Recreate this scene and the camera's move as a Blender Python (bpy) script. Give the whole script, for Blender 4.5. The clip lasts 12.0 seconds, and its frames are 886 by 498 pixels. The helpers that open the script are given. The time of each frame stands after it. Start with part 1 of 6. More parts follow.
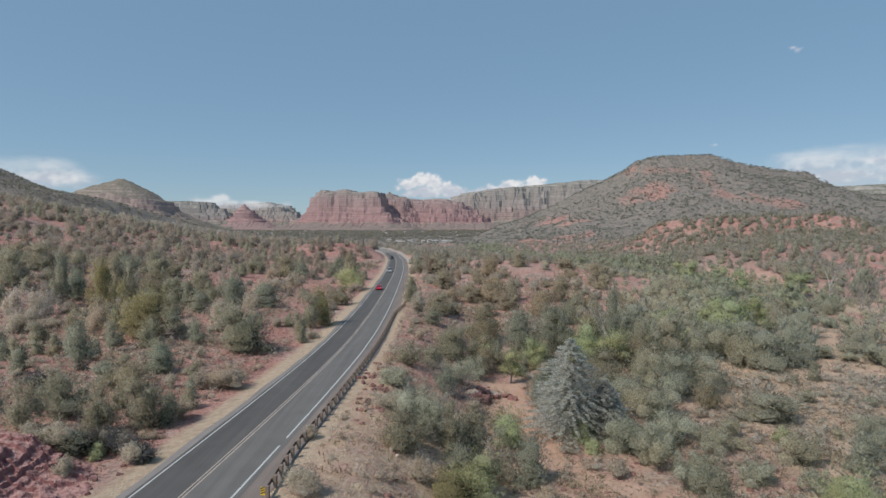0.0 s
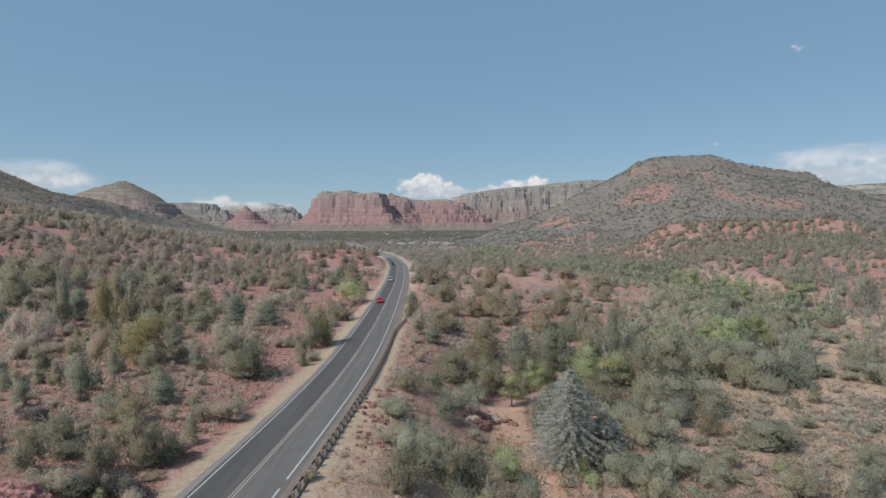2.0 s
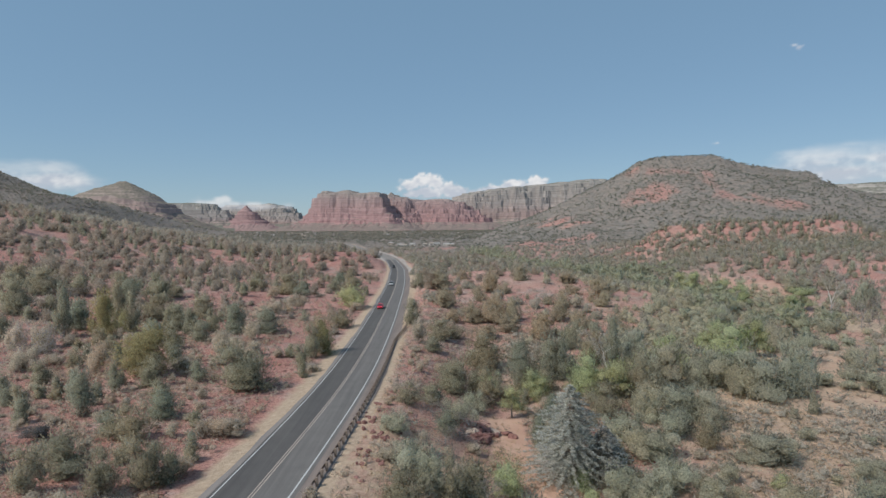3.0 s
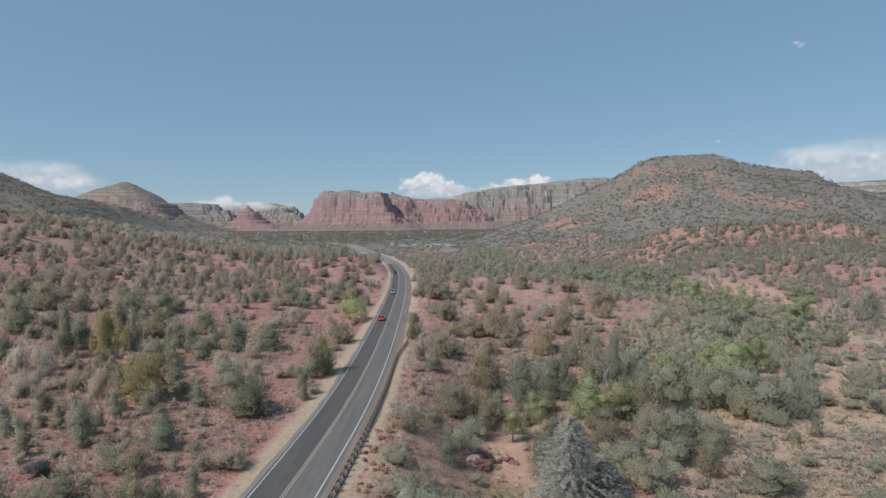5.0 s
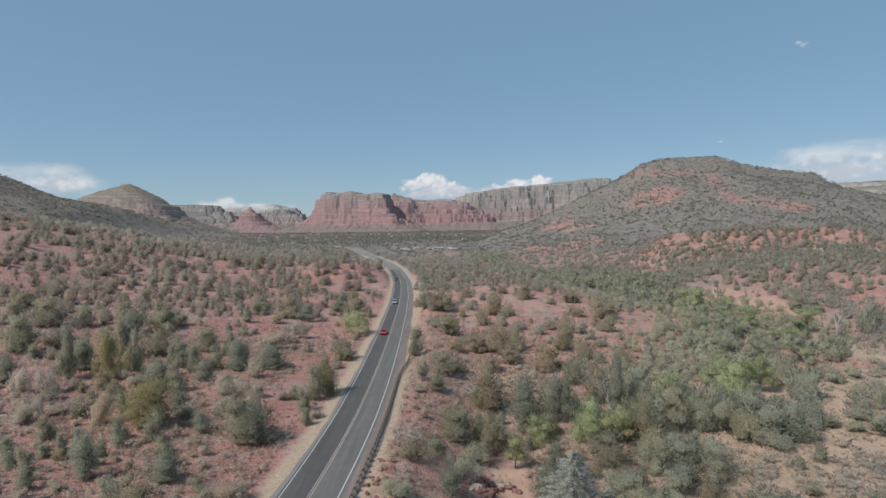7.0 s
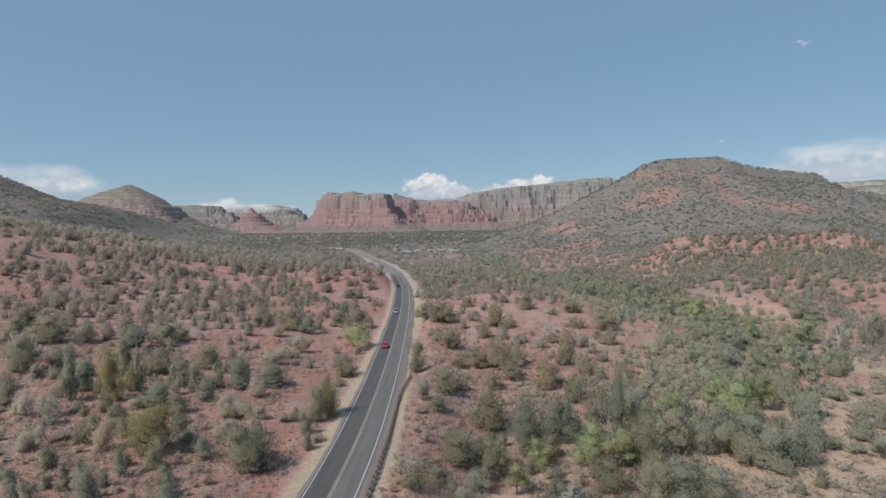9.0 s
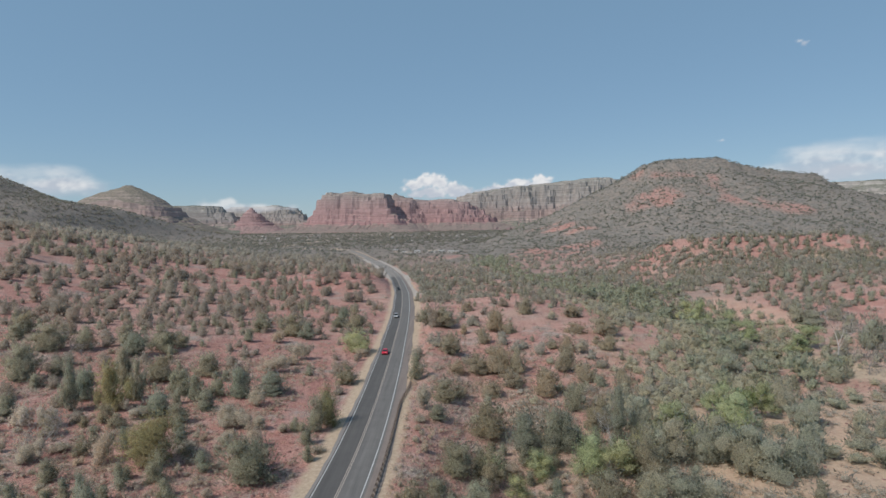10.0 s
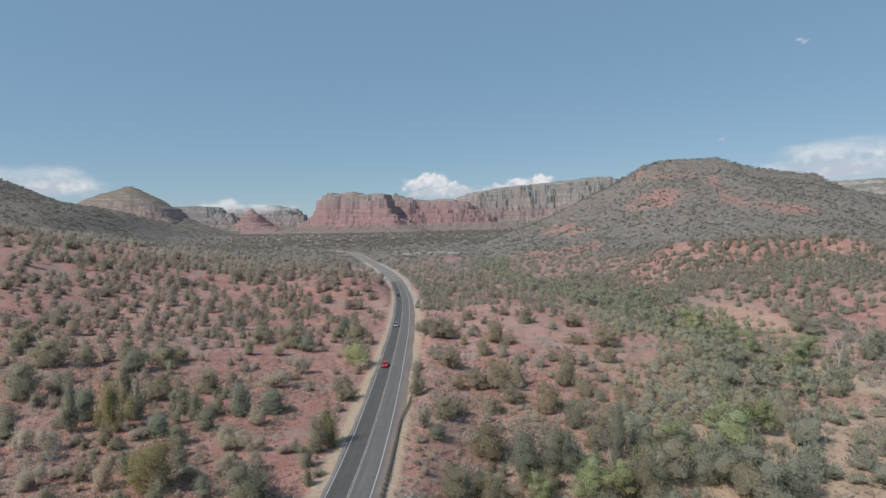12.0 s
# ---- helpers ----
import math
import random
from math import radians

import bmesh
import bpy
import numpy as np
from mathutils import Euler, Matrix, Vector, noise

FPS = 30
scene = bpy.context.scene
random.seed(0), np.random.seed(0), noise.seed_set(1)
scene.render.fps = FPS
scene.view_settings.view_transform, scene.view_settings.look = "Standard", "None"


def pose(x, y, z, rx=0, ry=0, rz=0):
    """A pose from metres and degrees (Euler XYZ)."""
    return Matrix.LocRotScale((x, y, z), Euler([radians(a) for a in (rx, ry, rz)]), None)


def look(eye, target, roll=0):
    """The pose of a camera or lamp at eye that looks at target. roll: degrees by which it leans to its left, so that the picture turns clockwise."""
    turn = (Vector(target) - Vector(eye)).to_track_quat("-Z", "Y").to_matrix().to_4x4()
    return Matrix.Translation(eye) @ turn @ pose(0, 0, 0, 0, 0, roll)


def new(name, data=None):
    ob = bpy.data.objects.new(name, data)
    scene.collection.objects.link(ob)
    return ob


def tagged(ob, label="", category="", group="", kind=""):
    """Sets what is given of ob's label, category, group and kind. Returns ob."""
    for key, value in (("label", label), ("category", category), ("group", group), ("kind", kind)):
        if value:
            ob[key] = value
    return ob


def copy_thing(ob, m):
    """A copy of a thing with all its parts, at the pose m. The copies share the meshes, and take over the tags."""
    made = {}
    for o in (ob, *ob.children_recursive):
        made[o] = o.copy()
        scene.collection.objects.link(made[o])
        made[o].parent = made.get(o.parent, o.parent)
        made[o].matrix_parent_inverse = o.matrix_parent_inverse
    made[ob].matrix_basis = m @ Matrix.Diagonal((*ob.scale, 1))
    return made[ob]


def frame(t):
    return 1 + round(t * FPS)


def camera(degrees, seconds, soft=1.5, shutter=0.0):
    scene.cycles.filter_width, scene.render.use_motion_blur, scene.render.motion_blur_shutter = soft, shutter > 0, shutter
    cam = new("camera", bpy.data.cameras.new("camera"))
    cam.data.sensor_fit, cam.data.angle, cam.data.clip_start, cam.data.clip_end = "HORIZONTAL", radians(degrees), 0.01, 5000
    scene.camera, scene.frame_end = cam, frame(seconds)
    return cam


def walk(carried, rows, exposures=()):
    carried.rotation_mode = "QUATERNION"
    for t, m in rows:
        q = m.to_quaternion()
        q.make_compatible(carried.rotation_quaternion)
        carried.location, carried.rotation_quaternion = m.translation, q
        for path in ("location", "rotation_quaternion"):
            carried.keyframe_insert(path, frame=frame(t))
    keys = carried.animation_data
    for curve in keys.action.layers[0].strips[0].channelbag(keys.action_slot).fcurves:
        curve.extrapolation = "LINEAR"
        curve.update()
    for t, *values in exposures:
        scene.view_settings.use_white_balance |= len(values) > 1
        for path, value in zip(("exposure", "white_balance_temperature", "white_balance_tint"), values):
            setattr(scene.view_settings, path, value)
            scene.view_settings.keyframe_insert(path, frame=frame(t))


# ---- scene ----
cam = camera(74.2, 12.0, soft=1.5)
METRES, EYE, TILT, LEAN, TURN = 25.0, 20.0, -2.2, 0.0, 0.0
ROWS = [
    (0.0, 0.0, 0.0, 0.0, 0.0, 0.0, -0.0),
    (0.5, 0.0013, -0.0002, 0.0354, 0.04, 0.01, 0.05),
    (1.0, 0.0039, -0.0016, 0.0763, 0.09, 0.03, 0.09),
    (1.5, 0.007, -0.0056, 0.1174, 0.12, 0.01, 0.16),
    (2.0, 0.0102, -0.0077, 0.1575, 0.14, 0.0, 0.23),
    (2.5, 0.0136, -0.0096, 0.1996, 0.18, -0.02, 0.28),
    (3.0, 0.0166, -0.0099, 0.2403, 0.2, -0.07, 0.37),
    (5.0, 0.0247, -0.0048, 0.4056, 0.35, -0.19, 0.56),
    (5.5, 0.0256, -0.0026, 0.4473, 0.39, -0.19, 0.61),
    (6.0, 0.0263, -0.0012, 0.4892, 0.44, -0.18, 0.65),
    (6.5, 0.0265, -0.0003, 0.531, 0.5, -0.15, 0.65),
    (7.0, 0.0263, 0.0008, 0.5722, 0.55, -0.14, 0.69),
    (9.0, 0.032, -0.0, 0.7479, 0.67, -0.2, 0.83),
    (9.5, 0.0337, 0.0003, 0.7899, 0.67, -0.23, 0.85),
    (10.0, 0.0356, 0.001, 0.8311, 0.68, -0.24, 0.9),
    (10.5, 0.0379, 0.0015, 0.8727, 0.69, -0.28, 0.95),
    (11.0, 0.0412, 0.003, 0.9146, 0.68, -0.3, 0.99),
    (11.5, 0.0436, 0.0044, 0.9566, 0.69, -0.32, 1.06),
    (12.0, 0.0449, 0.006, 0.9981, 0.71, -0.3, 1.1),
]
walk(cam, [(t, pose(0, 0, EYE, TILT, LEAN, TURN) @ pose(METRES * x, METRES * y, METRES * z, 90 + pitch, roll, yaw)) for t, x, y, z, yaw, pitch, roll in ROWS])

# ---- light ----
SUN_EL, SUN_AZ = radians(49), radians(-124)      # azimuth from +y, clockwise
world = bpy.data.worlds.new("sky")
scene.world = world
world.use_nodes = True
wn = world.node_tree
sky = wn.nodes.new("ShaderNodeTexSky")
sky.sky_type, sky.sun_disc = "NISHITA", False
sky.sun_elevation, sky.sun_rotation = SUN_EL, SUN_AZ
sky.altitude, sky.air_density, sky.dust_density, sky.ozone_density = 1200, 1.0, 0.4, 1.2
wn.nodes["Background"].inputs["Strength"].default_value = 0.0775
haze = wn.nodes.new("ShaderNodeMix")            # thin high haze evens out the blue
haze.data_type = "RGBA"
haze.inputs[0].default_value = 0.68
haze.inputs[7].default_value = (1.62, 2.84, 4.06, 1)
wn.links.new(sky.outputs["Color"], haze.inputs[6])
wn.links.new(haze.outputs[2], wn.nodes["Background"].inputs["Color"])
sun_data = bpy.data.lights.new("sun", "SUN")
sun_data.energy, sun_data.angle, sun_data.color = 2.28, radians(0.55), (1.0, 0.95, 0.88)
sun = new("sun", sun_data)
to_sun = Vector((math.sin(SUN_AZ) * math.cos(SUN_EL), math.cos(SUN_AZ) * math.cos(SUN_EL), math.sin(SUN_EL)))
sun.matrix_basis = look(to_sun * 400, (0, 0, 0))
scene.view_settings.exposure = 0.58


# ---- noise and mesh helpers ----
def lattice(ix, iy, seed):
    ix, iy = np.atleast_1d(ix), np.atleast_1d(iy)
    n = (ix.astype(np.int64) * 374761393 + iy.astype(np.int64) * 668265263 + seed * 974634777) & 0xFFFFFFFF
    n = ((n ^ (n >> 13)) * 1274126177) & 0xFFFFFFFF
    n = ((n ^ (n >> 16)) * 2246822519) & 0xFFFFFFFF
    return (n >> 8).astype(np.float64) / float(1 << 24) - 0.5


def vnoise(x, y, seed=0):
    """Smooth value noise, -0.5 to 0.5."""
    x, y = np.asarray(x, float), np.asarray(y, float)
    ix, iy = np.floor(x), np.floor(y)
    fx, fy = x - ix, y - iy
    fx, fy = fx * fx * (3 - 2 * fx), fy * fy * (3 - 2 * fy)
    a, b = lattice(ix, iy, seed), lattice(ix + 1, iy, seed)
    c, d = lattice(ix, iy + 1, seed), lattice(ix + 1, iy + 1, seed)
    v = (a * (1 - fx) + b * fx) * (1 - fy) + (c * (1 - fx) + d * fx) * fy
    return v if np.ndim(x) else float(v[0])


def fbm(x, y, seed=0, octaves=4):
    total, amp = 0.0, 1.0
    for k in range(octaves):
        total = total + amp * vnoise(np.asarray(x) * 2 ** k, np.asarray(y) * 2 ** k, seed + k)
        amp *= 0.5
    return total


def sm(a, b, v):
    t = np.clip((np.asarray(v, float) - a) / (b - a), 0, 1)
    return t * t * (3 - 2 * t)


def bump(x, y, cx, cy, sx, sy, amp):
    return amp * np.exp(-0.5 * (((x - cx) / sx) ** 2 + ((y - cy) / sy) ** 2))


def mesh_np(name, verts, faces, mat, smooth=False):
    verts, faces = np.asarray(verts, np.float32), np.asarray(faces, np.int32)
    normals = None
    if verts.shape[1] == 6:                       # place and soft normal
        verts, normals, smooth = np.ascontiguousarray(verts[:, :3]), verts[:, 3:], True
    me = bpy.data.meshes.new(name)
    me.vertices.add(len(verts))
    me.vertices.foreach_set("co", verts.ravel())
    k = faces.shape[1]
    me.loops.add(faces.size)
    me.loops.foreach_set("vertex_index", faces.ravel())
    me.polygons.add(len(faces))
    me.polygons.foreach_set("loop_start", np.arange(0, faces.size, k, dtype=np.int32))
    me.polygons.foreach_set("use_smooth", np.full(len(faces), smooth, bool))
    me.update(calc_edges=True)
    if normals is not None:
        me.normals_split_custom_set_from_vertices(normals)
    if mat:
        me.materials.append(mat)
    return me


def grid_faces(rows, cols, wrap=False):
    i, j = np.meshgrid(np.arange(rows - 1), np.arange(cols if wrap else cols - 1), indexing="ij")
    j2 = (j + 1) % cols
    return np.stack([i * cols + j, i * cols + j2, (i + 1) * cols + j2, (i + 1) * cols + j], -1).reshape(-1, 4)


def part(name, bm, material, parent, label=""):
    """One bmesh as one mesh object under a thing or part."""
    me = bpy.data.meshes.new(name)
    bm.to_mesh(me)
    bm.free()
    me.materials.append(material)
    ob = new(name, me)
    ob.parent = parent
    return tagged(ob, label)


def part_me(name, me, parent, label=""):
    ob = new(name, me)
    ob.parent = parent
    return tagged(ob, label)


# ---- materials ----
def material(name, rough=0.8, spec=0.3):
    m = bpy.data.materials.new(name)
    m.use_nodes = True
    b = m.node_tree.nodes["Principled BSDF"]
    b.inputs["Roughness"].default_value = rough
    b.inputs["Specular IOR Level"].default_value = spec
    return m, m.node_tree, b


def node(tree, kind, **sets):
    n = tree.nodes.new(kind)
    for k, v in sets.items():
        n.inputs[k.replace("_", " ")].default_value = v
    return n


def ramp(tree, source, stops):
    r = tree.nodes.new("ShaderNodeValToRGB")
    els = r.color_ramp.elements
    while len(els) < len(stops):
        els.new(0.5)
    for e, (p, c) in zip(els, stops):
        e.position, e.color = p, (*c, 1)
    tree.links.new(source, r.inputs["Fac"])
    return r.outputs["Color"]


def noise_tex(tree, scale, detail=4.0, coord=None, rough=0.55, dist=0.0):
    n = node(tree, "ShaderNodeTexNoise", Scale=scale, Detail=detail, Roughness=rough, Distortion=dist)
    if coord:
        tree.links.new(coord, n.inputs["Vector"])
    return n.outputs["Fac"]


def mix(tree, fac, a, b, how="MIX"):
    m = tree.nodes.new("ShaderNodeMix")
    m.data_type, m.blend_type = "RGBA", how
    for sock, v in ((m.inputs[0], fac), (m.inputs[6], a), (m.inputs[7], b)):
        if isinstance(v, (int, float)):
            sock.default_value = v
        elif isinstance(v, tuple):
            sock.default_value = (*v, 1)
        else:
            tree.links.new(v, sock)
    return m.outputs[2]


def maths(tree, op, a, b=0.0, clamp=False):
    m = tree.nodes.new("ShaderNodeMath")
    m.operation, m.use_clamp = op, clamp
    for sock, v in zip(m.inputs, (a, b)):
        if isinstance(v, (int, float)):
            sock.default_value = v
        else:
            tree.links.new(v, sock)
    return m.outputs[0]


def remap(tree, v, a, b):
    m = tree.nodes.new("ShaderNodeMapRange")
    m.inputs["From Min"].default_value, m.inputs["From Max"].default_value = a, b
    tree.links.new(v, m.inputs["Value"])
    return m.outputs["Result"]


def bumped(tree, bsdf, height, strength, distance):
    b = node(tree, "ShaderNodeBump", Strength=strength, Distance=distance)
    tree.links.new(height, b.inputs["Height"])
    tree.links.new(b.outputs["Normal"], bsdf.inputs["Normal"])


def position(tree):
    return tree.nodes.new("ShaderNodeNewGeometry").outputs["Position"]


def ground_material():
    m, t, b = material("red_soil", 0.95, 0.1)
    pos = position(t)
    big, mid, fine = noise_tex(t, 0.012, 5, pos), noise_tex(t, 0.11, 5, pos, 0.65), noise_tex(t, 1.3, 6, pos, 0.7)
    red = ramp(t, mid, [(0.28, (0.394, 0.200, 0.166)), (0.5, (0.488, 0.271, 0.226)), (0.72, (0.536, 0.347, 0.292))])
    pale = ramp(t, fine, [(0.3, (0.410, 0.281, 0.227)), (0.7, (0.562, 0.427, 0.351))])
    att = t.nodes.new("ShaderNodeAttribute")
    att.attribute_name = "zone"
    rust = ramp(t, mid, [(0.3, (0.385, 0.185, 0.155)), (0.6, (0.470, 0.250, 0.212)), (0.75, (0.515, 0.315, 0.275))])
    col = mix(t, remap(t, big, 0.46, 0.68), red, pale)
    col = mix(t, att.outputs["Alpha"], col, rust)
    litter = ramp(t, fine, [(0.35, (0.270, 0.232, 0.200)), (0.65, (0.464, 0.416, 0.367))])
    col = mix(t, remap(t, noise_tex(t, 0.07, 6, pos, 0.75), 0.52, 0.66), col, litter)
    beds = node(t, "ShaderNodeMapping")                   # thin sandstone beds breaking through the soil
    beds.inputs["Scale"].default_value = (0.16, 0.16, 3.2)
    t.links.new(pos, beds.inputs["Vector"])
    bed = noise_tex(t, 1.0, 6, beds.outputs["Vector"], 0.7)
    col = mix(t, maths(t, "MULTIPLY", remap(t, bed, 0.45, 0.36), 0.75), col, (0.265, 0.140, 0.122))
    col = mix(t, maths(t, "MULTIPLY", remap(t, bed, 0.56, 0.66), 0.6), col, (0.52, 0.42, 0.375))
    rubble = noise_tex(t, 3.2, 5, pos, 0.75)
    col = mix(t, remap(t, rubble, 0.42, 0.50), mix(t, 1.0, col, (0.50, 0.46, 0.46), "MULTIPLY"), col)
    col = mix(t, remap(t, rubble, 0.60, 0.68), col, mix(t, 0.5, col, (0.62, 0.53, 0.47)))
    sep = t.nodes.new("ShaderNodeSeparateColor")
    t.links.new(att.outputs["Color"], sep.inputs["Color"])
    straw = ramp(t, fine, [(0.3, (0.380, 0.284, 0.205)), (0.55, (0.510, 0.394, 0.290)), (0.75, (0.600, 0.485, 0.372))])
    sand = ramp(t, mid, [(0.3, (0.46, 0.278, 0.205)), (0.7, (0.56, 0.388, 0.298))])
    scrub = ramp(t, noise_tex(t, 0.22, 6, pos, 0.8), [(0.38, (0.126, 0.121, 0.107)), (0.5, (0.200, 0.185, 0.166)), (0.62, (0.280, 0.246, 0.218))])
    wob = maths(t, "MULTIPLY", maths(t, "SUBTRACT", noise_tex(t, 0.45, 6, pos, 0.75), 0.5), 1.3)
    sep_blue = mix(t, remap(t, mid, 0.45, 0.6), scrub, mix(t, 0.5, scrub, (0.29, 0.23, 0.19)))
    for chan, c in (("Blue", sep_blue), ("Red", straw), ("Green", sand)):
        f = remap(t, maths(t, "ADD", sep.outputs[chan], wob), 0.25, 0.75)
        f = maths(t, "MULTIPLY", f, maths(t, "GREATER_THAN", sep.outputs[chan], 0.02))
        col = mix(t, f, col, c)
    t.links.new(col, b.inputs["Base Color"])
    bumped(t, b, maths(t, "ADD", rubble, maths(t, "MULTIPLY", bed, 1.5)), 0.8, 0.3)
    return m


def asphalt_material(name, tone):
    m, t, b = material(name, 0.85, 0.25)
    pos = position(t)
    col = ramp(t, noise_tex(t, 0.35, 5, pos, 0.6), [(0.3, tuple(c * 0.88 for c in tone)), (0.7, tuple(c * 1.1 for c in tone))])
    col = mix(t, 0.35, col, ramp(t, noise_tex(t, 30, 3, pos), [(0.3, tuple(c * 0.7 for c in tone)), (0.7, tuple(c * 1.3 for c in tone))]))
    run = node(t, "ShaderNodeMapping")                    # wheel tracks and seams run along the road
    run.inputs["Scale"].default_value = (1.1, 0.03, 1.0)
    t.links.new(pos, run.inputs["Vector"])
    col = mix(t, 1.0, col, ramp(t, noise_tex(t, 1.0, 4, run.outputs["Vector"], 0.65), [(0.32, (0.84, 0.84, 0.85)), (0.68, (1.14, 1.13, 1.12))]), "MULTIPLY")
    t.links.new(col, b.inputs["Base Color"])
    return m


def plain_material(name, tone, rough=0.6, spread=0.12, scale=3.0, metal=0.0):
    m, t, b = material(name, rough)
    pos = position(t)
    col = ramp(t, noise_tex(t, scale, 5, pos, 0.6), [(0.3, tuple(c * (1 - spread) for c in tone)), (0.7, tuple(min(1, c * (1 + spread)) for c in tone))])
    t.links.new(col, b.inputs["Base Color"])
    b.inputs["Metallic"].default_value = metal
    return m


def leaf_material(name, dark, light, patch=0.25):
    """Foliage: tint by clump, by leaf and by tree."""
    m, t, b = material(name, 0.75, 0.15)
    geo = t.nodes.new("ShaderNodeNewGeometry")
    info = t.nodes.new("ShaderNodeObjectInfo")
    f = maths(t, "MULTIPLY", noise_tex(t, patch, 3, geo.outputs["Position"], 0.6), 0.9)
    f = maths(t, "ADD", f, maths(t, "MULTIPLY", geo.outputs["Random Per Island"], 0.45))
    f = maths(t, "ADD", f, maths(t, "MULTIPLY", info.outputs["Random"], 0.2))
    fine = noise_tex(t, 4.5, 4, geo.outputs["Position"], 0.7)
    f = maths(t, "ADD", f, maths(t, "MULTIPLY", maths(t, "SUBTRACT", fine, 0.5), 0.9))
    col = ramp(t, f, [(0.3, dark), (1.1, light)])
    kin = maths(t, "ADD", maths(t, "FRACT", maths(t, "MULTIPLY", info.outputs["Random"], 7.31)), maths(t, "MULTIPLY", maths(t, "SUBTRACT", noise_tex(t, 0.17, 2, geo.outputs["Position"]), 0.5), 2.2))
    col = mix(t, 1.0, col, ramp(t, kin, [(0.1, (1.04, 0.98, 0.93)), (0.5, (1.0, 1.0, 1.0)), (0.9, (0.97, 1.0, 0.98))]), "MULTIPLY")
    bumped(t, b, fine, 0.5, 0.15)
    t.links.new(col, b.inputs["Base Color"])
    thin = t.nodes.new("ShaderNodeBsdfTranslucent")
    t.links.new(col, thin.inputs["Color"])
    both = t.nodes.new("ShaderNodeMixShader")
    both.inputs[0].default_value = 0.6
    t.links.new(b.outputs[0], both.inputs[1])
    t.links.new(thin.outputs[0], both.inputs[2])
    gaps = t.nodes.new("ShaderNodeBsdfTransparent")        # light falls through between the leaves
    airy = t.nodes.new("ShaderNodeMixShader")
    t.links.new(maths(t, "MULTIPLY", remap(t, fine, 0.75, 0.35), 0.72), airy.inputs[0])
    t.links.new(both.outputs[0], airy.inputs[1])
    t.links.new(gaps.outputs[0], airy.inputs[2])
    t.links.new(airy.outputs[0], t.nodes["Material Output"].inputs["Surface"])
    return m


def rock_material(name, bands, talus):
    """Layered sandstone: colour by height, streaked, with scrub on the flatter ledges."""
    m, t, b = material(name, 0.95, 0.1)
    geo = t.nodes.new("ShaderNodeNewGeometry")
    tc = t.nodes.new("ShaderNodeTexCoord")
    pos = geo.outputs["Position"]
    sep = t.nodes.new("ShaderNodeSeparateXYZ")
    t.links.new(tc.outputs["Generated"], sep.inputs[0])
    z = maths(t, "ADD", sep.outputs["Z"], maths(t, "MULTIPLY", maths(t, "SUBTRACT", noise_tex(t, 0.006, 5, pos), 0.5), 0.16))
    col = ramp(t, z, bands)
    stretch = node(t, "ShaderNodeMapping")
    stretch.inputs["Scale"].default_value = (0.008, 0.008, 0.35)
    t.links.new(pos, stretch.inputs["Vector"])
    strata = noise_tex(t, 0.5, 5, stretch.outputs["Vector"], 0.65)
    col = mix(t, 1.0, col, ramp(t, strata, [(0.36, (0.80, 0.77, 0.77)), (0.5, (0.97, 0.95, 0.96)), (0.62, (1.10, 1.09, 1.08))]), "MULTIPLY")
    col = mix(t, 1.0, col, ramp(t, noise_tex(t, 0.035, 4, pos, 0.7), [(0.3, (0.84, 0.83, 0.83)), (0.7, (1.10, 1.10, 1.10))]), "MULTIPLY")
    up = t.nodes.new("ShaderNodeSeparateXYZ")
    t.links.new(geo.outputs["Normal"], up.inputs[0])
    f = maths(t, "ADD", up.outputs["Z"], maths(t, "MULTIPLY", maths(t, "SUBTRACT", noise_tex(t, 0.06, 5, pos, 0.75), 0.5), 1.1))
    scrub = ramp(t, noise_tex(t, 0.11, 4, pos, 0.75), [(0.42, (0.62, 0.70, 0.66)), (0.58, (1.08, 1.05, 1.04))])
    col = mix(t, remap(t, f, 0.55, 0.9), col, mix(t, 1.0, talus, scrub, "MULTIPLY"))
    t.links.new(col, b.inputs["Base Color"])
    return m


M_GROUND = ground_material()
M_ASPHALT_DARK = asphalt_material("dark_asphalt", (0.104, 0.098, 0.094))
M_ASPHALT_PALE = asphalt_material("worn_asphalt", (0.153, 0.144, 0.136))
# Pale tone stands in for the sheen of asphalt seen at a low angle.
M_SHEEN_ASPHALT = asphalt_material("sheen_asphalt", (0.235, 0.212, 0.190))
M_SHOULDER = asphalt_material("gravel_shoulder", (0.216, 0.178, 0.158))
M_GRAVEL = asphalt_material("grey_gravel", (0.24, 0.215, 0.20))
M_TURNOUT = asphalt_material("pale_gravel", (0.40, 0.35, 0.305))
M_WHITE = plain_material("white_paint", (0.499, 0.499, 0.490), 0.6)
M_YELLOW = plain_material("yellow_paint", (0.39, 0.325, 0.275), 0.6)
M_BARK = plain_material("bark", (0.17, 0.135, 0.11), 0.9, 0.35)
M_DEADWOOD = plain_material("grey_wood", (0.29, 0.265, 0.25), 0.9, 0.25)
M_JUNIPER = leaf_material("juniper_leaf", (0.267, 0.249, 0.182), (0.467, 0.433, 0.321))
M_PINYON = leaf_material("pinyon_leaf", (0.241, 0.249, 0.192), (0.420, 0.426, 0.333))
M_SHRUB = leaf_material("olive_brown_leaf", (0.273, 0.233, 0.191), (0.447, 0.391, 0.327))
M_SAGE = leaf_material("grey_scrub_leaf", (0.428, 0.369, 0.297), (0.682, 0.596, 0.487))
M_COTTON = leaf_material("cottonwood_leaf", (0.335, 0.358, 0.208), (0.605, 0.640, 0.392))
M_OLIVE = leaf_material("yellow_green_leaf", (0.261, 0.241, 0.132), (0.428, 0.394, 0.226))
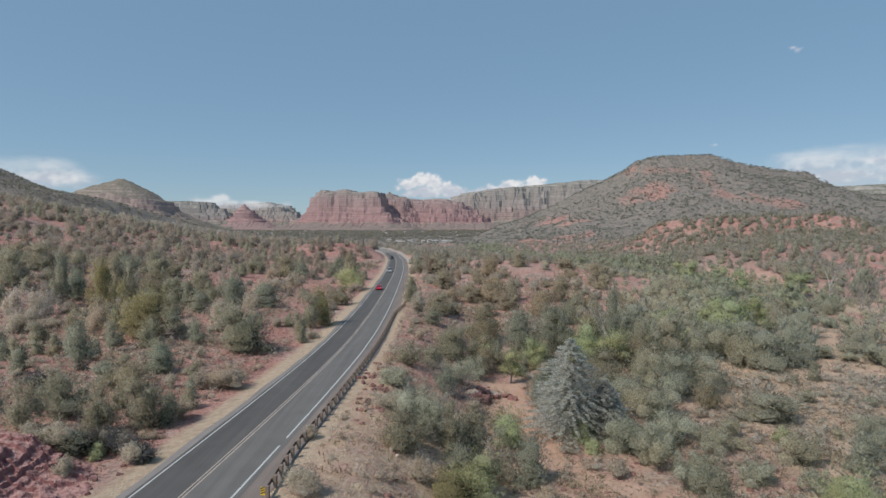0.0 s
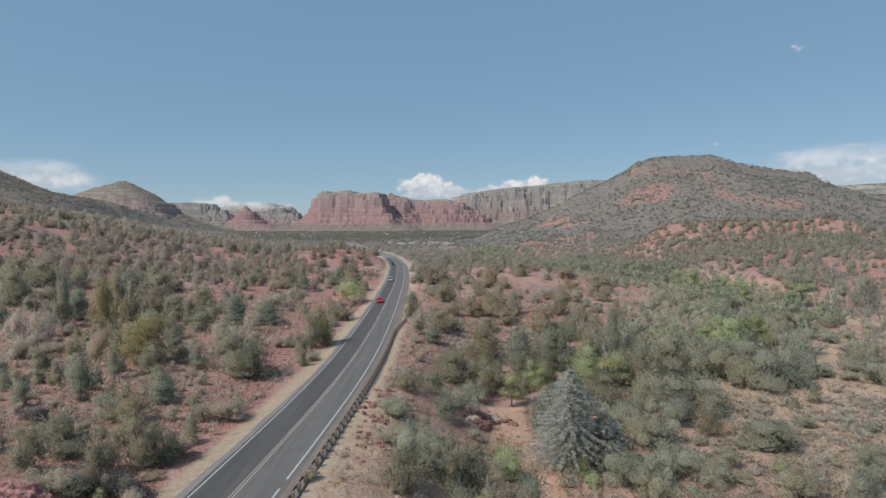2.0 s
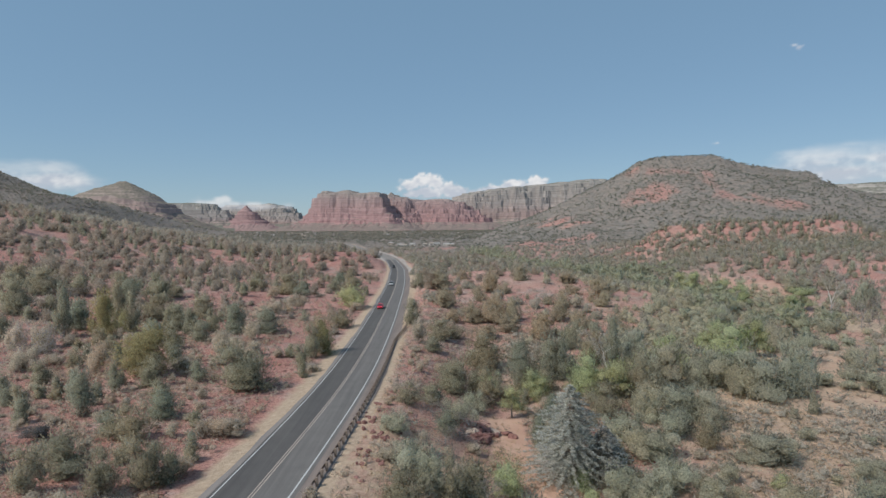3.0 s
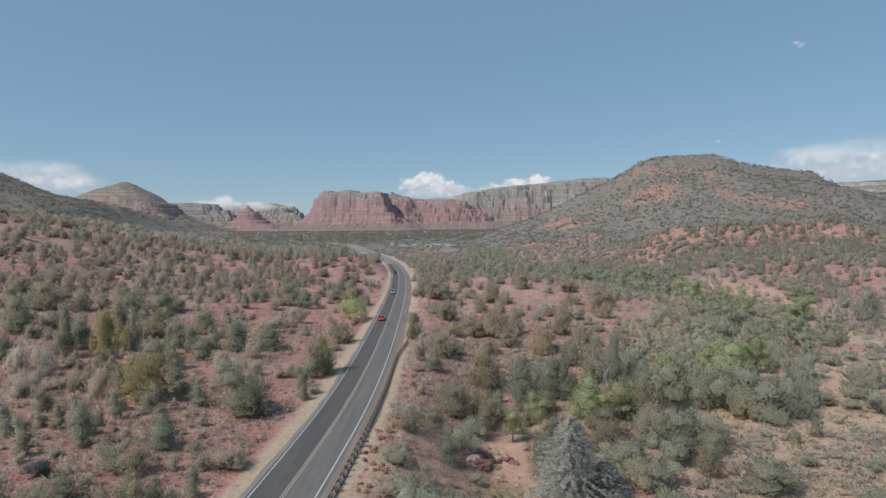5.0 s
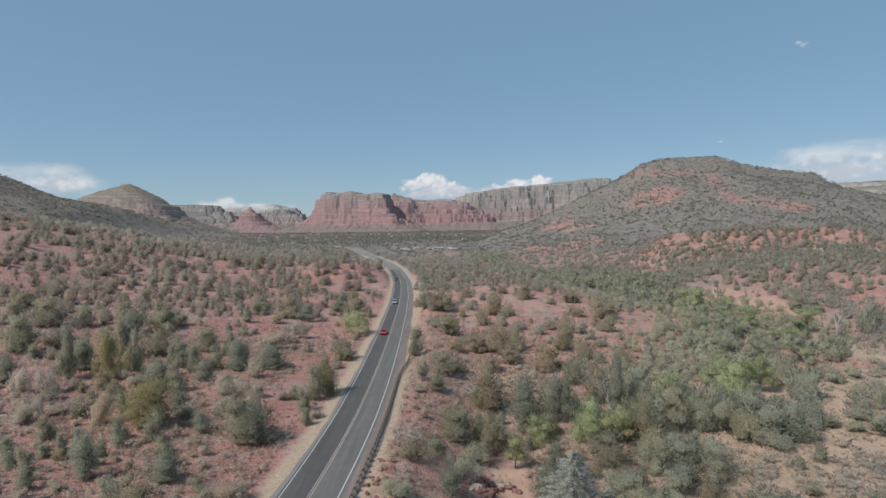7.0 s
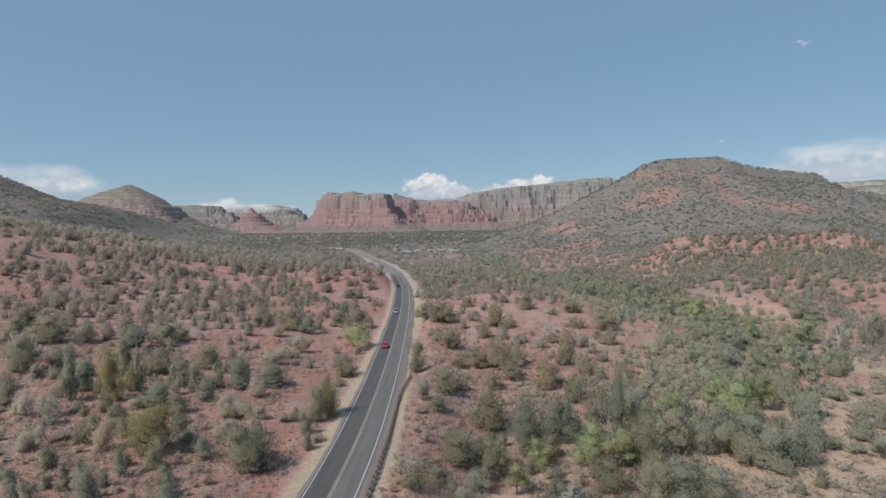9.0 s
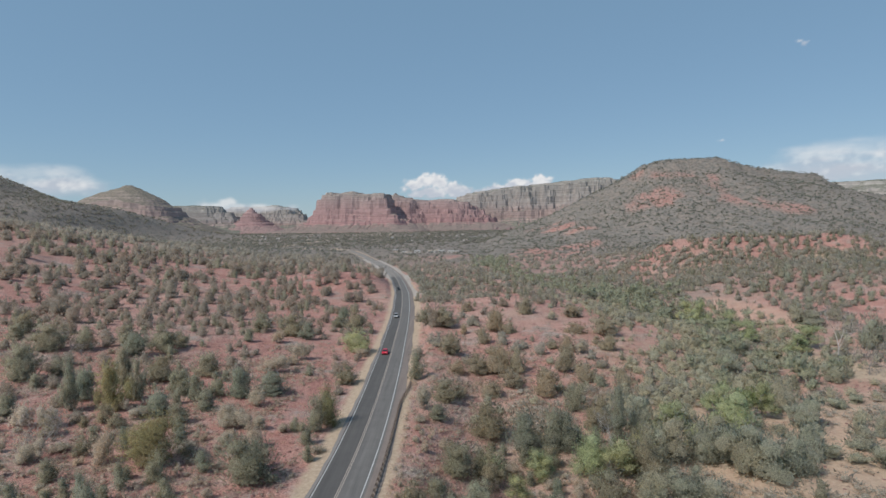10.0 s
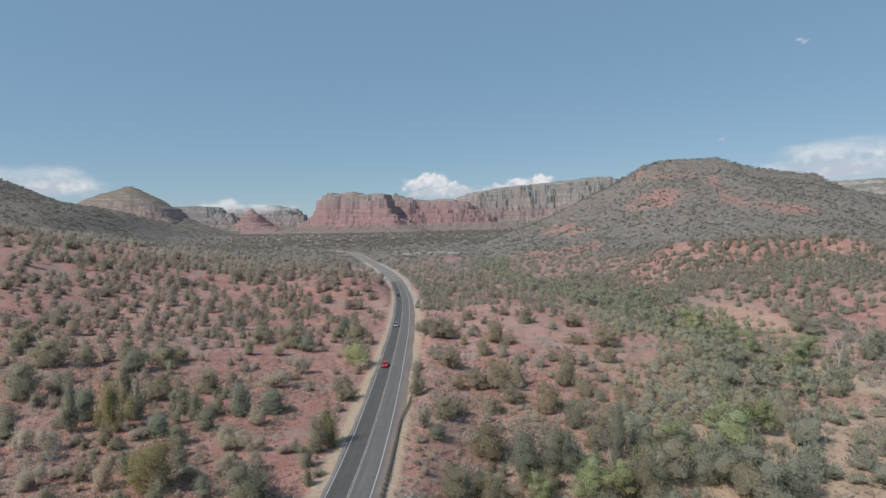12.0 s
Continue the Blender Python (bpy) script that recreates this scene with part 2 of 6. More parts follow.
M_SPRUCE = leaf_material("blue_spruce_needle", (0.450, 0.442, 0.402), (0.710, 0.698, 0.648))
M_CREEK = leaf_material("creek_leaf", (0.325, 0.332, 0.238), (0.590, 0.598, 0.438))
M_THICKET = leaf_material("grey_willow_leaf", (0.345, 0.340, 0.262), (0.625, 0.612, 0.475))
M_HILLLEAF = leaf_material("hill_leaf", (0.186, 0.184, 0.156), (0.344, 0.336, 0.284))
M_WOODLEAF = leaf_material("brown_wood_leaf", (0.333, 0.300, 0.248), (0.547, 0.496, 0.416))
M_BROWNLEAF = leaf_material("brown_shrub_leaf", (0.339, 0.290, 0.213), (0.557, 0.477, 0.357))
# Shade on and between bushes, painted into a near-black leaf colour.
M_SHADELEAF = leaf_material("shaded_leaf", (0.115, 0.110, 0.112), (0.210, 0.200, 0.200))
M_VALLEYLEAF = leaf_material("grey_green_leaf", (0.272, 0.272, 0.216), (0.565, 0.555, 0.442))
M_PALEBRUSH = leaf_material("pale_brush_leaf", (0.490, 0.436, 0.372), (0.720, 0.652, 0.560))
M_MESALEAF = leaf_material("mesa_leaf", (0.215, 0.212, 0.178), (0.385, 0.378, 0.318))
M_BARE = leaf_material("bare_twigs", (0.320, 0.285, 0.270), (0.520, 0.470, 0.450))
# Red beds with distance haze painted in: more blue, less saturated.
HAZED_RED_BANDS = [(0.08, (0.345, 0.220, 0.218)), (0.3, (0.39, 0.245, 0.238)), (0.6, (0.405, 0.278, 0.268)), (0.8, (0.395, 0.305, 0.290)), (0.95, (0.34, 0.31, 0.28))]
M_ROCK_RED = rock_material("red_sandstone", HAZED_RED_BANDS, (0.275, 0.215, 0.195))
M_ROCK_BELL = rock_material("deep_red_sandstone", HAZED_RED_BANDS[:3], (0.33, 0.225, 0.215))
M_ROCK_PEAK = rock_material("pink_grey_sandstone", [(0.15, (0.33, 0.245, 0.225)), (0.5, (0.38, 0.285, 0.26)), (0.75, (0.36, 0.30, 0.27)), (0.95, (0.30, 0.265, 0.225))], (0.24, 0.205, 0.17))
M_ROCK_PALE = rock_material("pale_sandstone", [(0.12, (0.35, 0.26, 0.24)), (0.4, (0.385, 0.30, 0.275)), (0.55, (0.38, 0.34, 0.315)), (0.95, (0.35, 0.335, 0.305))], (0.20, 0.193, 0.162))


# ---- the lie of the land ----
ROAD_PTS = [(-36, -200), (-26, -60), (-22.3, 0), (-19.4, 42), (-18.4, 57), (-17.3, 76), (-16.5, 96), (-16.5, 120), (-17, 145), (-18.1, 180),
            (-20.6, 241), (-23, 285), (-28, 350), (-35.6, 413), (-46.5, 492), (-66, 600), (-104, 776), (-141, 932), (-182, 1082), (-235, 1180), (-400, 1290)]


def road_x(y):
    ys = np.array([p[1] for p in ROAD_PTS], float)
    xs = np.array([p[0] for p in ROAD_PTS], float)
    y = np.asarray(y, float)
    total = 0
    for k in (-12, -6, 0, 6, 12):                 # softened corners
        total = total + np.interp(y + k, ys, xs)
    return total / 5


def road_z(y):
    return -6.0 * sm(330, 900, y)


def creek_x(y):
    return np.interp(y, [-100, 40, 75, 105, 130, 175, 215, 250, 340, 490, 690, 1000], [35, 20, 14, 30, 66, 98, 117, 114, 100, 66, 50, 60])


MESA_X = [60, 122, 203, 318, 376, 400, 434, 538, 595, 641, 734, 763, 800, 900, 1200, 1700]
MESA_Z = [0, 27, 56, 111, 142, 158, 166, 170, 156, 146, 134, 118, 98, 88, 82, 60]


def rough_height(x, y):
    """The land without the road's bench."""
    xr = road_x(y)
    left, right = xr - x, x - xr
    far = sm(60, 400, np.hypot(x, y))
    z = road_z(y)
    # slope on the left and the hill behind it
    z = z + 0.065 * np.clip(left - 12, 0, 330) * sm(-60, 40, y) * (1 - sm(700, 1400, y))
    z = z + bump(x, y, -110, 168, 35, 40, 3.0) - bump(x, y, -95, 300, 45, 40, 3.0) + bump(x, y, -66, 392, 26, 34, 6.5)
    z = z + 0.13 * np.clip(left - 150, 0, 330) * (1 - sm(500, 1100, y)) * sm(100, 300, y)
    z = z + bump(x, y, -1502, 1747, 199, 398, 241) + bump(x, y, -1155, 2049, 89, 497, 72)
    bank = sm(11, 15, left) * bump(x, y, -40, 40, 16, 8, 1.0)
    z = z + 2.8 * (np.floor(bank * 5) + sm(0.55, 0.95, bank * 5 - np.floor(bank * 5))) / 5
    # embankment, creek flat and the mound on the right
    z = z - 6.0 * sm(8, 27, right) * (1 - 0.45 * sm(100, 150, y)) * (1 - sm(500, 900, y))
    z = z + bump(x, y, 30, 255, 34, 62, 7.5)
    cw = np.abs(x - creek_x(y))
    z = z - 3.0 * np.exp(-(cw / 22) ** 2) * sm(110, 200, y) * (1 - sm(700, 1000, y))
    z = z + 15 * sm(125, 235, x) * sm(215, 340, y) * (1 - sm(600, 800, y))
    u, v = 0.894 * (x - 235) - 0.447 * (y - 470), 0.447 * (x - 235) + 0.894 * (y - 470)
    z = z + 18 * np.exp(-(v / 34) ** 2) * sm(-105, -45, u) * (1 - sm(50, 120, u)) * (1 + 0.35 * fbm(x / 30, y / 30, 57))       # flat-topped red knoll
    # the mesa
    foot = 690 - 0.12 * (x - 400)
    s = np.clip((y - foot) / (1200 - foot), 0, 1)
    prof = 0.92 * np.clip(s / 0.96, 0, 1) ** 1.35 + 0.08 * sm(0.945, 0.975, s) + 0.02 * np.sin(s * 26) * s
    top = np.interp(x + 10 * fbm(x / 60, y / 60, 31), MESA_X, MESA_Z)
    gully = 1 + (0.34 * fbm(x / 45, y / 160, 17) + 0.10 * fbm(x / 16, y / 40, 23)) * (1 - s)
    z = z + np.maximum(top, 0) * np.clip(prof * gully, 0, 1.02) * (1 - sm(1230, 1420, y) * sm(470, 380, x)) * (1 - sm(1500, 2100, y))
    # unevenness, growing with distance
    z = z + (0.5 + 2.5 * far) * fbm(x / 38, y / 38, 3) + (0.35 + 0.5 * far) * fbm(x / 7, y / 7, 9)
    return z


def height(x, y):
    x, y = np.asarray(x, float), np.asarray(y, float)
    xr = road_x(y)
    d = x - xr
    edge = np.where(d > 0, sm(8.2, 14, d), sm(8.0, 17, -d))
    bench = road_z(y) - 0.06 - 0.05 * np.clip(-d - 5, 0, 3)
    z = bench * (1 - edge) + rough_height(x, y) * edge
    # red cut beside the bend
    cut = sm(6.5, 9.5, -d) * bump(x, y, -50, 392, 30, 42, 1.0)
    return z + 2.8 * cut * (1 - edge)


# bare red scars on the mesa: x, y and spread
MESA_SCARS = [(352, 1066, 18, 24), (372, 1058, 20, 24), (394, 1047, 15, 22), (462, 1030, 13, 26), (482, 1000, 17, 24), (505, 975, 15, 20), (534, 942, 24, 16), (553, 928, 16, 14),
              (384, 1186, 22, 8), (408, 1160, 16, 8), (450, 1139, 26, 12), (488, 1098, 14, 26), (330, 1050, 10, 12)]


def zones(x, y):
    """Ground cover: straw verge, sand, scrub, bare red earth."""
    d = x - road_x(y)
    far_verge = sm(150, 260, y)
    verge = np.maximum((0.86 - 0.14 * far_verge) * sm(9.0 - 1.0 * far_verge, 5.8, -d) * (d < 0), (0.8 + 0.2 * far_verge) * sm(10 + 2 * far_verge, 6.5, d) * (d >= 0))
    verge = np.maximum(verge, 0.58 * sm(30, 12, np.hypot(x + 6, (y - 52) * 0.7)) * (d > 0))
    track = sm(3.6, 1.8, np.abs(x - np.interp(y, [0, 56, 59, 62, 67, 74, 80, 93], [45, 19, 15.4, 13.1, 11.5, 11.6, 9.5, 10]))) * (y < 95)
    sand = np.maximum(track, 0.6 * sm(6, 2, np.abs(x - creek_x(y) + 5 * fbm(x / 14, y / 14, 41))) * sm(100, 140, y) * sm(300, 200, y) * sm(-0.1, 0.15, fbm(x / 12, y / 12, 43)))
    flat = sm(30, 40, y) * sm(300, 190, y)
    verge = np.maximum(verge, (0.42 + 0.30 * sm(30, 50, x)) * sm(2, 16, x) * flat * (1 - 0.5 * sm(118, 165, y)))
    bank = np.clip(bump(x, y, 144, 282, 9, 34, 1.6), 0, 1)
    sand = np.maximum(sand, 0.6 * bank)
    sand = np.maximum(sand, 0.34 * sm(34, 52, x) * flat * sm(150, 115, y))
    sand = np.maximum(sand, 0.42 * np.clip(bump(x, y, 92, 119, 14, 13, 1.3), 0, 1))
    verge = np.maximum(verge, 0.8 * np.clip(bump(x, y, 262, 407, 16, 9, 1.2) + bump(x, y, 119, 172, 9, 14, 1.2) + bump(x, y, 114, 197, 8, 5, 1.0), 0, 1))
    wood = sm(296, 322, y + 0.3 * (x - 150)) * sm(30, 80, x)
    scrub = np.maximum(0.75 * sm(560, 760, y), 0.4 * wood * sm(330, 230, x)) + 0.15 * creek_mask(x, y)
    bench = np.clip(bump(x, y, 218, 1003, 24, 12, 1.2) + bump(x, y, 200, 1065, 22, 12, 1.2) + bump(x, y, 183, 1130, 26, 14, 1.2) + bump(x, y, 170, 880, 90, 18, 1.2), 0, 1) * sm(-0.3, 0.1, fbm(x / 30, y / 40, 21))
    mesa = sm(720, 900, y) * sm(40, 130, x)
    red = sum(bump(x, y, *spot, 1.25) for spot in MESA_SCARS) * sm(-0.45, 0.1, fbm(x / 22, y / 30, 77))
    red = np.clip(red + bench, 0, 1) * mesa
    knoll = 0.7 * np.clip(bump(x, y, 196, 486, 34, 28, 1.3) + bump(x, y, 260, 452, 42, 28, 1.4), 0, 1)
    knoll = np.maximum(knoll, np.clip(bump(x, y, 80, 800, 80, 60, 1.5), 0, 1) * sm(-0.2, 0.1, fbm(x / 60, y / 60, 19)))
    wash = np.clip(wash_mask(x, y) + bump(x, y, -60, 390, 30, 36, 1.0), 0, 1)
    return np.clip(verge, 0, 1), np.clip(sand, 0, 1), np.clip(scrub + 0.15 * mesa - 0.52 * red - 0.4 * bench * mesa - 0.7 * knoll * sm(-0.5, 0.1, fbm(x / 16, y / 16, 88)), 0, 1), np.clip(0.7 * red + 0.5 * knoll + 0.7 * wash + 0.42 * sm(10, 40, -d) * sm(620, 480, y), 0, 1)


def wash_mask(x, y):
    """The bare red wash beside the road."""
    return np.clip(bump(x, y, -31.5 - 0.10 * (np.asarray(y) - 115), 116, 2.8, 21, 1.5), 0, 1)


def creek_mask(x, y):
    return np.exp(-((x - creek_x(y)) / 30) ** 2) * sm(90, 130, y)


def build_ground():
    fwd = np.linspace(radians(-47), radians(47), 330)
    rear = np.linspace(radians(47), radians(313), 72)[1:-1]
    ang = np.concatenate([fwd, rear])
    rings = np.concatenate([[0.0], np.geomspace(4, 4950, 440)])
    r, a = np.meshgrid(rings, ang, indexing="ij")
    x, y = (r * np.sin(a)).ravel(), (r * np.cos(a)).ravel()
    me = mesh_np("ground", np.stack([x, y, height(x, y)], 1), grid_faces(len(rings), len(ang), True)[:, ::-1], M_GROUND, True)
    v, s, c, red = zones(x, y)
    col = me.attributes.new("zone", "FLOAT_COLOR", "POINT")
    col.data.foreach_set("color", np.stack([v, s, c, red], 1).astype(np.float32).ravel())
    tagged(new("ground", me), "red desert soil with dry straw verges and scrub", "ground", kind="structure")


build_ground()


# ---- road ----
def strip_mesh(name, offset_a, offset_b, mat, lift, y0=-195.0, y1=1150.0, gaps=(), ragged=(0.0, 0.0)):
    ys = np.concatenate([np.arange(y0, min(300, y1), 2.0), np.arange(300, y1, 6.0)]) if y0 < 300 else np.arange(y0, y1, 6.0)
    ys = np.append(ys[ys < y1], y1)
    xs = road_x(ys)
    slope = np.gradient(xs, ys)
    nx, ny = 1 / np.hypot(1, slope), -slope / np.hypot(1, slope)
    verts, n = [], len(ys)
    for off, rag in ((offset_a, ragged[0]), (offset_b, ragged[1])):
        off = off + rag * fbm(ys / 9.0, ys * 0 + 3.3, 63)
        verts.append(np.stack([xs + nx * off, ys + ny * off, road_z(ys) + lift], 1))
    top = np.stack(verts, 1).reshape(-1, 3)
    f = np.stack([np.arange(n - 1) * 2, np.arange(n - 1) * 2 + 1, np.arange(n - 1) * 2 + 3, np.arange(n - 1) * 2 + 2], 1)
    if lift < 0.003:
        # edges run down into the soil
        low = top - (0, 0, 0.5)
        k = len(top)
        i = np.arange(n - 1) * 2
        side_a = np.stack([i, i + 2, i + 2 + k, i + k], 1)
        side_b = np.stack([i + 1, i + 1 + k, i + 3 + k, i + 3], 1)
        return mesh_np(name, np.concatenate([top, low]), np.concatenate([f, side_a, side_b]), mat)
    keep = np.ones(n - 1, bool)
    for a, b in gaps:
        keep &= ~((ys[:-1] >= a) & (ys[:-1] < b))
    return mesh_np(name, top, f[keep], mat)


def build_road():
    road = tagged(new("road"), "two-lane asphalt road with worn edge lines", "road", kind="structure")
    part_me("lane", strip_mesh("lane_southbound", -4.1, 0.0, M_ASPHALT_DARK, 0.0, y1=468.0, ragged=(0.15, 0)), road, "dark patched asphalt lane")
    part_me("lane", strip_mesh("lane_northbound", 0.0, 4.3, M_ASPHALT_PALE, 0.0, y1=468.0), road, "sun-bleached grey asphalt lane")
    # From 468 m on, the grazing sheen is painted as a paler surface.
    part_me("lane", strip_mesh("lane_southbound", -4.1, 0.0, M_SHEEN_ASPHALT, 0.0, 468.0, 1150.0, ragged=(0.15, 0)), road, "far asphalt lane with its grazing sheen painted pale")
    part_me("lane", strip_mesh("lane_northbound", 0.0, 4.3, M_SHEEN_ASPHALT, 0.0, 468.0, 1150.0), road, "far asphalt lane with its grazing sheen painted pale")
    part_me("shoulder", strip_mesh("shoulder", -4.75, -3.9, M_GRAVEL, -0.012, ragged=(0.5, 0)), road, "loose grey gravel shoulder")
    part_me("shoulder", strip_mesh("shoulder", 4.3, 6.3, M_SHOULDER, -0.012, ragged=(0, 0.5)), road, "pinkish gravel shoulder")
    part_me("turnout", strip_mesh("turnout", 6.2, 11.0, M_TURNOUT, 0.002, 330.0, 760.0, ragged=(0, 2.5)), road, "pale gravel turnout beside the lane")
    part_me("turnout", strip_mesh("turnout", -9.5, -4.9, M_TURNOUT, 0.002, 440.0, 800.0, ragged=(2.5, 0)), road, "pale gravel turnout beside the lane")
    part_me("edge_line", strip_mesh("edge_line", -3.85, -3.71, M_WHITE, 0.005), road, "thin white edge line")
    part_me("edge_line", strip_mesh("edge_line", 3.67, 3.84, M_WHITE, 0.005, gaps=((51.6, 53.6),)), road, "thin white edge line")
    part_me("centre_line", strip_mesh("centre_line", -0.22, -0.09, M_YELLOW, 0.005), road, "faded yellow centre line")
    part_me("centre_line", strip_mesh("centre_line", 0.09, 0.22, M_YELLOW, 0.005), road, "faded yellow centre line")


build_road()


# ---- far rock: buttes and cliffs ----
APRON = [(-400, 0.0), (-240, 0.02), (-120, 0.09), (-40, 0.18), (0, 0.26)]


def massif(name, centre, half, tops, tiers, mat, label, turn=0.0, power=4.0, wander=24.0, seed=0, cell=(5.0, 4.5), apron=APRON, reach=240, cone=None, bed=17.0, foot=0.26, ledge=0.75):
    """Layered rock: one tier of cliff above another, each with its own alcoves and buttresses, over a talus apron. tops: (x from the centre, height); tiers: (inset, share of the height, width)."""
    xs = np.arange(-half[0] - reach, half[0] + reach, cell[0])
    ys = np.arange(-half[1] - reach, half[1] + 60, cell[1])
    x, y = np.meshgrid(xs, ys)
    q = (np.abs(x / half[0]) ** power + np.abs(y / half[1]) ** power) ** (1 / power)
    q = np.maximum(q, 1e-3)
    r = np.hypot(x, y)
    inset = (r / q - r) * np.clip(0.35 + 0.65 * np.minimum(half[0], half[1]) / np.maximum(r / q, 1), 0, 1)
    inset = inset + wander * (1.5 * fbm(x / 150 + seed, y / 150, seed) + 0.5 * fbm(x / 45, y / 45 + seed, seed + 1))
    ax = np.array(apron, float)
    ax[:, 1] *= foot / 0.26
    share = np.interp(inset + 10 * fbm(x / 60, y / 60, seed + 2), ax[:, 0], ax[:, 1])
    rill = 1 - np.abs(vnoise(x / 30 + seed, y / 90, seed + 3)) * 2
    share = share - 0.03 * np.clip(rill, 0, 1) ** 3 * sm(-230, -120, inset) * sm(10, -20, inset)
    for k, (at, part, wide) in enumerate(tiers):
        w = wander * (0.45 * vnoise(x / 52 + 3.7 * k, y / 52, seed + 10 + k) + 0.15 * vnoise(x / 19 + 1.7 * k, y / 19, seed + 20 + k) + 0.08 * vnoise(x / 9, y / 9 + k, seed + 30 + k))
        share = share + part * sm(0, wide, inset + w - at)
    top = np.interp(x, [p[0] for p in tops], [p[1] for p in tops])
    z = share * top
    if cone:
        z = z + cone[1] * np.clip(1 - np.hypot((x - cone[0]) / np.where(x < cone[0], cone[2], cone[3]), y / cone[4]), 0, 1) * (0.97 + 0.12 * vnoise(x / 40, y / 40, seed + 7)) * sm(0.5, 0.8, share)
    level = z / bed + 0.6 * vnoise(x / 90, y / 90, seed + 5)            # beds weather into ledges
    part = level - np.floor(level)
    z = z + bed * ledge * (sm(0.25, 0.75, part) - part) * sm(25, 60, z)
    z = z + 2.2 * vnoise(x / 11, y / 11, seed + 6) * sm(15, 50, z) - 60 * sm(11, 1, z)
    rim = np.minimum(np.minimum(x - xs[0], xs[-1] - x), y - ys[0])
    z = z * sm(0, 150, rim) - 40 * sm(60, 0, rim)           # the skirt runs out under the valley floor
    c, s = math.cos(radians(turn)), math.sin(radians(turn))
    v = np.stack([centre[0] + c * x - s * y, centre[1] + s * x + c * y, z], -1).reshape(-1, 3)
    me = mesh_np(name, v, grid_faces(len(ys), len(xs), False), mat, False)
    return tagged(new(name, me), label, "butte", kind="structure")


TIERS_BUTTE = [(-34, 0.07, 12), (-8, 0.10, 10), (18, 0.14, 8), (38, 0.25, 7), (54, 0.12, 6), (70, 0.06, 20)]
TIERS_CLIFF = [(0, 0.14, 10), (34, 0.12, 9), (60, 0.17, 9), (92, 0.15, 8), (112, 0.10, 8), (140, 0.06, 40)]
massif("broad_butte", (-640, 4110), (322, 165), [(-310, 245), (-275, 262), (-233, 276), (-194, 276), (-142, 262), (-60, 268), (-11, 276), (40, 258), (130, 254), (180, 262), (222, 268), (262, 260)],
       TIERS_BUTTE, M_ROCK_RED, "broad red sandstone butte with a pale banded cap", turn=-12, power=6, wander=26, seed=4, cell=(4.0, 4.5), reach=260)
massif("cliff_ridge", (-150, 4330), (470, 185), [(-460, 235), (-330, 255), (-290, 262), (-248, 268), (-186, 256), (-99, 232), (-40, 222), (134, 224), (300, 212)],
       TIERS_CLIFF, M_ROCK_RED, "long ridge of red sandstone cliffs", turn=-3, wander=36, seed=9, cell=(5.0, 4.5), foot=0.24, cone=(-248, 26, 60, 100, 120))
massif("cliff_plateau", (680, 4620), (850, 240), [(-840, 212), (-715, 232), (-640, 270), (-514, 276), (-292, 308), (-35, 334), (300, 362), (461, 376), (611, 382), (840, 396)],
       TIERS_CLIFF, M_ROCK_PALE, "long pale sandstone cliffs over red benches", turn=-2, wander=46, seed=14, cell=(7.0, 6.5), reach=260)
massif("stepped_butte", (-1482, 4400), (138, 110), [(-132, 176), (132, 172)],
       [(-14, 0.07, 5), (14, 0.10, 4), (38, 0.16, 4), (56, 0.10, 4)], M_ROCK_BELL, "bell-shaped red sandstone butte on a wide apron", power=2.2, wander=10, seed=21, cell=(3.5, 3.5), reach=190, foot=0.36, bed=13, cone=(-8, 54, 60, 52, 52))
massif("far_mesa", (-1560, 4760), (500, 180), [(-390, 176), (-349, 180), (-274, 202), (7, 206), (137, 212), (371, 204), (430, 160)],
       TIERS_CLIFF, M_ROCK_PALE, "low distant mesa of pale and red sandstone", wander=34, seed=27, cell=(6.5, 6.0))
massif("far_ridge", (-2080, 4330), (560, 160), [(-500, 172), (0, 184), (420, 182)], TIERS_CLIFF, M_ROCK_PALE, "low far ridge under a flat skyline", wander=30, seed=33, turn=14, cell=(9.0, 8.0), foot=0.4)
massif("cone_peak", (-1850, 3330), (318, 205), [(-318, 180), (-105, 190), (38, 192), (156, 188), (223, 184), (300, 172)],
       [(0, 0.16, 12), (22, 0.14, 12), (50, 0.08, 60)], M_ROCK_PEAK, "cone-capped sandstone peak with a band of cliffs", power=3.0, wander=20, seed=40, reach=280, foot=0.62, cone=(38, 104, 390, 215, 210), cell=(4.5, 4.5), ledge=0.25)
massif("scrub_ridge", (2050, 2700), (620, 190), [(-620, 190), (-300, 208), (0, 212), (620, 196)],
       [(0, 0.15, 60), (60, 0.15, 60)], M_ROCK_PALE, "low scrubby ridge behind the mesa", turn=-30, wander=30, seed=46, foot=0.7, reach=400, cell=(11.0, 10.0))


